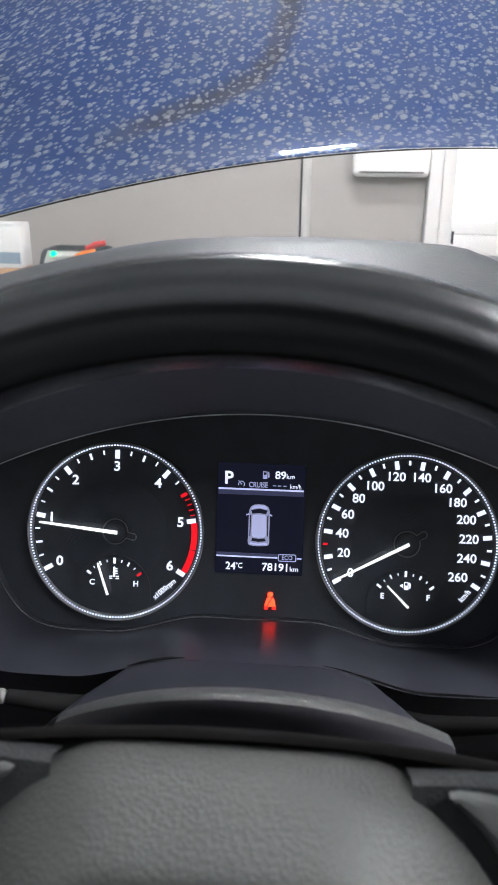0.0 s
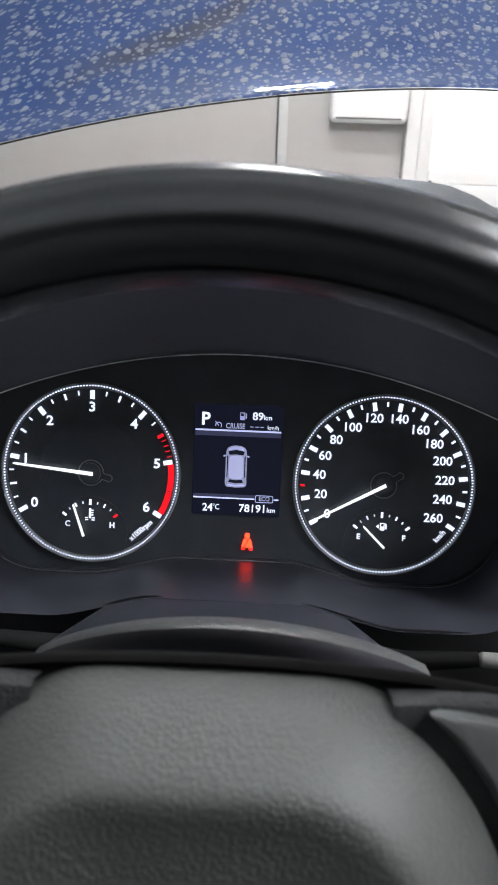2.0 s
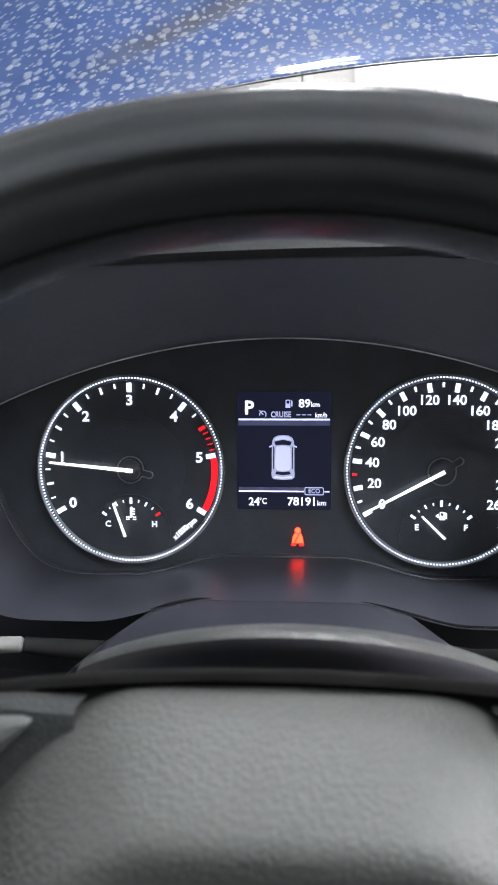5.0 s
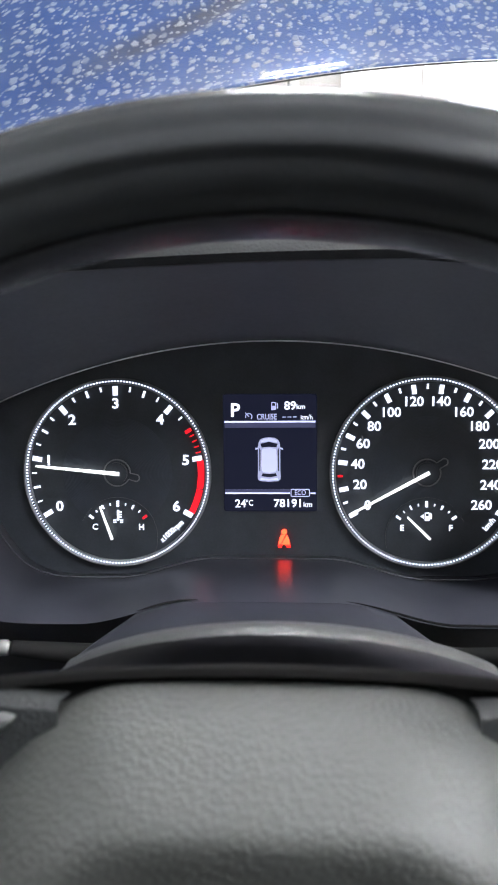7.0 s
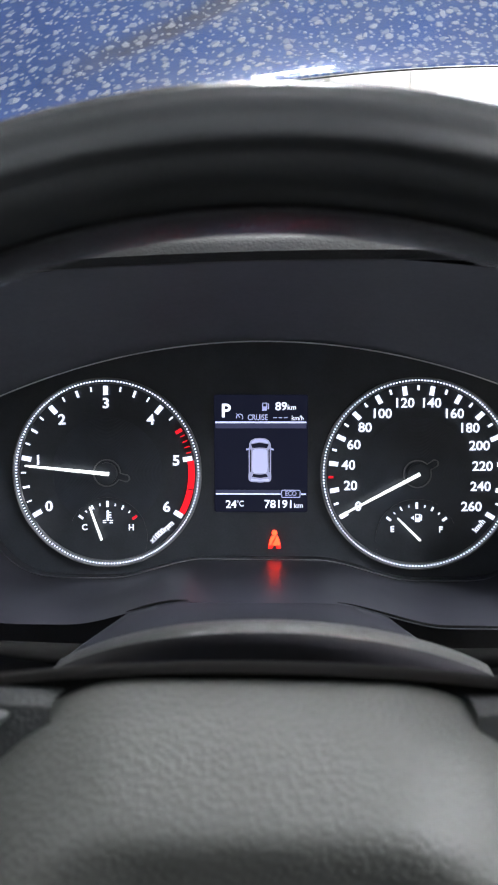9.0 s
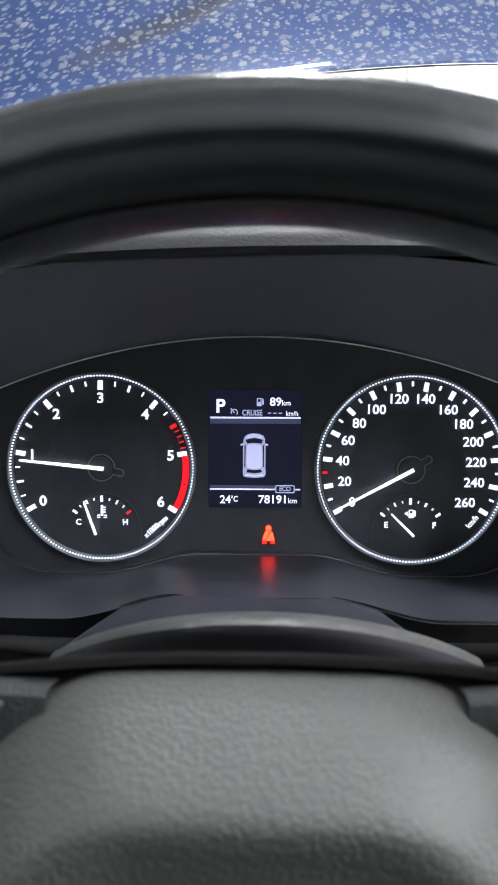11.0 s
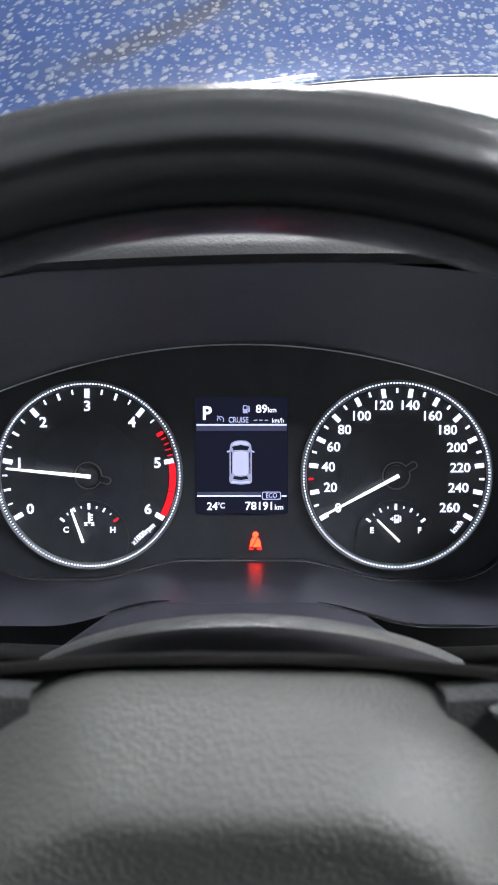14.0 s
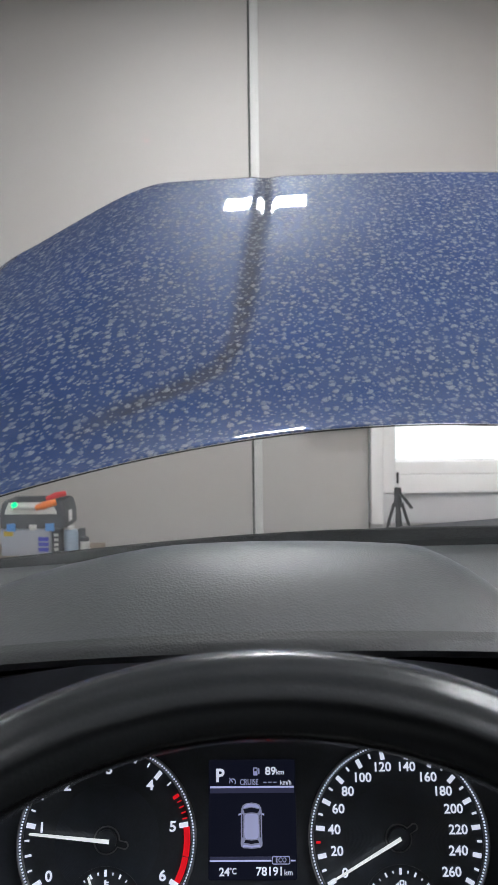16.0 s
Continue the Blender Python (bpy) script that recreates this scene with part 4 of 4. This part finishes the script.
pump(SC[0] + 0.0008, -0.0243, 1.0, cluster, M_LIT, True)
needle(*TC, 174.5, 0.0448, 0.002, 0.0011, 0.0006)
needle(*SC, 208.4, 0.0475, 0.001, 0.0010, 0.0005)
needle(-0.0884, -0.0372, 109.3, 0.0195, 0.0, 0.0007, 0.0005)
needle(0.0873, -0.0362, 135.4, 0.0172, 0.0, 0.0007, 0.0005)

# screen
scr = part("screen", flat(rounded(-0.0258, 0.0258, -0.0215, 0.0435, 0.0012), -0.0007, 0.0), M_SCREEN, cluster, "dark blue lit screen")
L0, L1 = 0.0001, 0.0004


def bar_uv(name, x0, x1, y0, y1, m, label=""):
    return part(name, flat([(x0, y0), (x1, y0), (x1, y1), (x0, y1)], L0, L1), m, scr, label)


bar_uv("screen_line", -0.0250, 0.0250, 0.0278, 0.0288, M_SCREENLINE)
bar_uv("screen_line", -0.0250, 0.0110, -0.0118, -0.0110, M_SCREENLINE)
bar_uv("screen_line", 0.0222, 0.0250, -0.0118, -0.0110, M_SCREENLINE)
bar_uv("screen_band", -0.0250, 0.0250, 0.0250, 0.0277, M_SCREENGLOW)
bar_uv("screen_band", -0.0250, 0.0110, -0.0109, -0.0092, M_SCREENGLOW)
part("eco_frame", frame_outline(0.0113, 0.0219, -0.0134, -0.0090, 0.0009, 0.00045, L0, L1), M_ICON, scr)
lettering("ECO", 0.0026, 0.0166, -0.0112, L0, scr, M_ICON, "lettering", 0, 0.00004, 0.85)
lettering("P", 0.0072, -0.0192, 0.0344, L0, scr, M_LIT, "lettering", 0, 0.00028)
pump(0.0024, 0.0369, 1.0, scr, M_ICON)
lettering("89", 0.0044, 0.0112, 0.0369, L0, scr, M_LIT, "lettering", 0, 0.00014, 1.05)
lettering("km", 0.0028, 0.0170, 0.0364, L0, scr, M_LIT, "lettering", 0, 0.00005)
lettering("CRUISE", 0.0031, -0.0017, 0.0309, L0, scr, M_ICON, "lettering", 0, 0.00008, 0.78)
for x in (0.0078, 0.0108, 0.0138):
    bar_uv("dash", x - 0.0010, x + 0.0010, 0.0306, 0.0311, M_ICON)
lettering("km/h", 0.0026, 0.0202, 0.0306, L0, scr, M_LIT, "lettering", 0, 0.00003, 0.9)
part("cruise_symbol", arc_band(-0.0116, 0.0311, 0.0015, 0.0020, -40, 200, L0, L1, 18), M_ICON, scr)
part("cruise_symbol", bar(-0.0116, 0.0311, 130, -0.0002, 0.0030, 0.0005, L0, L1), M_ICON, scr)
lettering("24", 0.0043, -0.0165, -0.0174, L0, scr, M_LIT, "lettering", 0, 0.00012)
lettering("°C", 0.0032, -0.0115, -0.0170, L0, scr, M_LIT, "lettering", 0, 0.00004, 0.85)
lettering("78191", 0.0044, 0.0100, -0.0172, L0, scr, M_LIT, "lettering", 0, 0.00012, 1.04)
lettering("km", 0.0029, 0.0208, -0.0178, L0, scr, M_LIT, "lettering", 0, 0.00003)

# small car figure
FX = -0.0005


def mirrored(pts):
    """An outline from its right half, listed from the top down."""
    return [(FX + x, y) for x, y in pts] + [(FX - x, y) for x, y in reversed(pts) if x > 0]


fig = part("car_figure", flat(mirrored([(0.0, 0.0197), (0.0030, 0.0194), (0.0049, 0.0184), (0.0058, 0.0168), (0.0062, 0.0140), (0.0062, 0.0000), (0.0064, -0.0016), (0.0062, -0.0036), (0.0050, -0.0046), (0.0, -0.0050)]), L0, L1), M_ICONMID, scr, "pale violet car seen from above")
part("figure_roof", flat(mirrored([(0.0, 0.0137), (0.0032, 0.0134), (0.0040, 0.0126), (0.0043, 0.0040), (0.0040, 0.0012), (0.0030, 0.0004), (0.0, 0.0001)]), 0.0005, 0.0008), M_ICON, fig)
part("figure_bonnet", flat(mirrored([(0.0, 0.0192), (0.0026, 0.0189), (0.0042, 0.0180), (0.0047, 0.0169), (0.0, 0.0176)]), 0.0005, 0.0008), M_ICON, fig)
part("figure_screen", flat(mirrored([(0.0, 0.0172), (0.0048, 0.0162), (0.0040, 0.0141), (0.0, 0.0145)]), 0.0005, 0.0007), M_SCREEN, fig)
part("figure_screen", flat(mirrored([(0.0, -0.0006), (0.0036, -0.0002), (0.0044, -0.0018), (0.0, -0.0024)]), 0.0005, 0.0007), M_SCREEN, fig)
for k in (-1, 1):
    part("figure_side", flat([(FX + k * 0.0049, 0.0010), (FX + k * 0.0054, 0.0010), (FX + k * 0.0054, 0.0138), (FX + k * 0.0047, 0.0128)], 0.0005, 0.0007), M_SCREEN, fig)
    part("figure_mirror", flat([(FX + k * 0.0061, 0.0133), (FX + k * 0.0076, 0.0128), (FX + k * 0.0076, 0.0138), (FX + k * 0.0061, 0.0141)], 0.0005, 0.0008), M_ICON, fig)
part("figure_bumper", flat(mirrored([(0.0, -0.0034), (0.0046, -0.0028), (0.0052, -0.0038), (0.0, -0.0043)]), 0.0005, 0.0007), M_ICON, fig)

# seat belt warning lamp, as plain shapes
WX, WY = 0.0076, -0.0368
lampw = part("warning_lamp", flat([(WX + x, WY + y) for x, y in ((-0.0032, -0.0034), (0.0032, -0.0034), (0.0026, -0.0004), (0.0017, 0.0018), (-0.0017, 0.0018), (-0.0026, -0.0004))], W0, W1), M_WARN, cluster, "orange red warning lamp")
part("lamp_spot", arc_band(WX, WY + 0.0036, 0.0001, 0.0015, 0, 360, W0, W1, 16), M_WARN, lampw)
part("lamp_bar", bar(WX, WY, 62, -0.0050, 0.0056, 0.0006, W1, W1 + 0.0002), M_FACE, lampw, "dark diagonal bar")
for k in (-1, 1):
    part("lamp_bar", flat([(WX + k * x, WY + y) for x, y in ((0.0012, -0.0050), (0.0034, -0.0050), (0.0034, -0.0040), (0.0012, -0.0040))][::k], W0, W1), M_WARNHALO, lampw)

# ---- steering column and stalks ----
col = tagged(empty("steering_column", pose(0.0086, -0.2310, 0.0700)), "black grained steering column cover behind the wheel", "steering column")


def col_section(dy, dz):
    """One line across the cover: an arch whose ends sweep back and roll down, moved by dy and dz from its crest."""
    row = []
    for k in range(49):
        q = -1.0 + 2.0 * k / 48
        row.append(Vector((0.0665 * q, 0.034 * q * q + dy, -0.041 * q * q + dz)))
    ends = [(0.0675, 0.0345, -0.0430), (0.0685, 0.0355, -0.0470), (0.0690, 0.0370, -0.0540), (0.0690, 0.0400, -0.0900)]
    right = [Vector((x, y + dy, z + dz)) for x, y, z in ends]
    return [Vector((-p.x, p.y, p.z)) for p in reversed(right)] + row + right


FRONT = ((0.020, -0.040), (0.001, -0.022), (-0.0012, -0.012), (-0.0017, -0.0060), (-0.0015, -0.0026), (-0.0009, -0.0008), (0.0, 0.0))
BACK = ((0.0, 0.0), (0.0012, 0.0001), (0.0035, -0.0004), (0.0065, -0.0014), (0.0095, -0.0032), (0.0130, -0.0062), (0.020, -0.0134), (0.035, -0.0300), (0.060, -0.058), (0.125, -0.125))
part("shroud", loft([col_section(*p) for p in BACK]), M_SHROUD, col, "grained arched column cover")
part("shroud_front", loft([col_section(*p) for p in FRONT]), M_DULL, col, "dull black front of the column cover")

for sgn, name, label in ((-1, "indicator_stalk", "indicator stalk with a pale end, its arm blackened as shade"), (1, "wiper_stalk", "wiper stalk with a pale end, its arm blackened as shade")):
    st = tagged(empty(name, pose(0.003 + sgn * 0.075, -0.107, -0.040)), label, "stalk", "stalks behind the wheel")
    # the arm's near-black colour stands in for the shade it lies in
    part("arm", tube([(-sgn * 0.030, 0.03, -0.020), (sgn * 0.010, 0.008, -0.006), (sgn * 0.0435, 0, 0.004)], [0.008, 0.0055, 0.0036], 14), M_SEAL_SHADE, st)
    part("end", tube([(sgn * 0.0435, 0, 0.004), (sgn * 0.0450, 0, 0.0042), (sgn * 0.11, -0.012, 0.010), (sgn * 0.112, -0.012, 0.010)], [0.0026, 0.0036, 0.0044, 0.003], 14), M_STALK, st, "pale grey stalk end")

# ---- steering wheel ----
TAU = radians(27)
RW, RM = 0.1515, 0.0125
WM = Matrix.Translation((0.0082, -0.2343 - RW * math.sin(TAU), RIM_Z - RW * math.cos(TAU))) @ Matrix(((1, 0, 0, 0), (0, math.sin(TAU), -math.cos(TAU), 0), (0, math.cos(TAU), math.sin(TAU), 0), (0, 0, 0, 1)))
wheel = tagged(empty("steering_wheel", WM), "black leather steering wheel with a grained airbag pad", "steering wheel")


def rim_profile(a):
    """The rim's section: deeper at the back, with a flat thumb face and a step on the inner side."""
    r = RM + 0.0012 * math.exp(-((a - radians(94)) / radians(7)) ** 2) - 0.0002 * math.exp(-((a - radians(60)) / radians(8)) ** 2)
    c, d = math.cos(a), math.sin(a)
    e = r * math.copysign(abs(c) ** 0.80, c) * (1.0 if c > 0 else 0.88)
    w = r * 1.05 * math.copysign(abs(d) ** 0.80, d) * (1.0 if d > 0 else 1.45)
    return e, w


bm = bmesh.new()
N, S = 180, 150
rings = []
for i in range(N):
    a = math.tau * i / N
    ring = []
    for k in range(S):
        e, w = rim_profile(math.tau * k / S)
        ring.append(Vector(((RW + e) * math.cos(a), (RW + e) * math.sin(a), w)))
    rings.append(ring)
rings.append(rings[0])
bm = loft(rings, True)
bmesh.ops.remove_doubles(bm, verts=bm.verts, dist=1e-6)
part("rim", finish(bm), M_RIM, wheel, "worn black leather rim")
# seam and stitches along the inner side
A_SEAM = radians(180 - 22)
er, ew = rim_profile(A_SEAM)
part("seam", tube([((RW + er) * math.cos(math.tau * k / 140), (RW + er) * math.sin(math.tau * k / 140), ew) for k in range(140)], 0.0005, 6, True), M_SEAL_SHADE, wheel, "dark leather seam")
bm = bmesh.new()
for k in range(230):
    a = math.tau * k / 230
    p = [((RW + er + dr) * math.cos(a + da), (RW + er + dr) * math.sin(a + da), ew + 0.0004) for da, dr in ((-0.0085, 0.0006), (0.0085, 0.0004))]
    tube(p, 0.00017, 5, bm=bm)
part("stitches", finish(bm), M_STITCH, wheel, "dark grey thread stitches")["kind"] = "stuff"

# airbag pad: a cover with a sloping shoulder round a shallow dish
def pad_outline():
    pts = [(0.0, 0.0545), (0.024, 0.0543), (0.0320, 0.0538), (0.0375, 0.0522), (0.0462, 0.0478), (0.0535, 0.0415), (0.0620, 0.0305), (0.0675, 0.0190), (0.0685, 0.0), (0.064, -0.025), (0.048, -0.05), (0.028, -0.066), (0.0, -0.070)]
    return pts + [(-x, y) for x, y in pts[-2:0:-1]]


def resample(pts, n):
    pts = [Vector(p) for p in pts] + [Vector(pts[0])]
    ls = [0.0]
    for a, b in zip(pts, pts[1:]):
        ls.append(ls[-1] + (b - a).length)
    out, j = [], 0
    for k in range(n):
        d = ls[-1] * k / n
        while ls[j + 1] < d:
            j += 1
        out.append(pts[j].lerp(pts[j + 1], (d - ls[j]) / (ls[j + 1] - ls[j])))
    return out


PO = resample(pad_outline(), 160)
for _ in range(2):
    PO = [(PO[k - 1] + PO[k] * 2 + PO[(k + 1) % 160]) / 4 for k in range(160)]
rows = []
for f, w in ((0.90, -0.034), (0.975, -0.0270), (0.992, -0.0245), (0.996, -0.0225), (0.985, -0.0175), (0.965, -0.0120), (0.950, -0.0092), (0.930, -0.0062), (0.900, -0.0022), (0.86, 0.0018), (0.82, 0.0054), (0.785, 0.0084), (0.755, 0.0107), (0.73, 0.0122), (0.705, 0.0132), (0.68, 0.0137), (0.65, 0.0137), (0.60, 0.0130), (0.52, 0.0117), (0.40, 0.0106), (0.25, 0.0100), (0.05, 0.0098)):
    rows.append([Vector((p.x * f, p.y * f, w)) for p in PO])
bm = loft(rows, True)
bm.faces.new(list(bm.verts)[-160:])
part("airbag_pad", finish(bm), M_PAD, wheel, "charcoal grained airbag pad")
for sgn in (-1, 1):
    part("spoke", loft([[Vector((sgn * x, y, w)) for y, w in ((top, -0.022), (top, -0.0125), (top - 0.0012, -0.0105), (top - 0.0045, -0.0100), (-0.02, -0.0105), (-0.03, -0.014), (-0.03, -0.024))] for x, top in ((0.040, 0.0515), (0.052, 0.0522), (0.062, 0.0520), (0.08, 0.0495), (0.105, 0.043), (0.138, 0.032))], True), M_LEATHER, wheel, "black grained spoke cover")
    trim = []
    for x, top, low in ((0.0478, 0.0496, 0.0490), (0.0500, 0.0502, 0.0470), (0.0545, 0.0500, 0.0425), (0.0610, 0.0492, 0.0340), (0.0675, 0.0482, 0.0225), (0.0715, 0.0470, 0.006), (0.09, 0.042, -0.014), (0.115, 0.034, -0.018), (0.128, 0.028, -0.016)):
        d = min(0.003, (top - low) * 0.3)
        trim.append([Vector((sgn * x, y, w)) for y, w in ((top, -0.0100), (top - d * 0.4, -0.0075), (top - d, -0.0068), (low + d, -0.0068), (low + d * 0.4, -0.0075), (low, -0.0100))])
    part("switch_trim", loft(trim, True), M_SATIN, wheel, "satin grey switch trim")
cover = []
for y, w in ((0.0, -0.020), (-0.001, -0.0180), (0.0, -0.0200), (0.0006, -0.0225), (-0.0002, -0.0260), (-0.006, -0.040), (-0.02, -0.05)):
    cover.append([Vector((x, 0.0566 - 0.0044 * (x / 0.064) ** 2 + y, w)) for x in [-0.118 + 0.236 * k / 40 for k in range(41)]])
cover.insert(0, [Vector((p.x, -0.03, -0.020)) for p in cover[0]])
part("hub_cover", loft(cover), M_SEAL_SHADE, wheel, "smooth dark cover behind the pad")
part("hub_body", tube([(0, 0, -0.06), (0, 0, -0.02)], 0.045, 28), M_BLACK, wheel, "dark hub behind the pad")
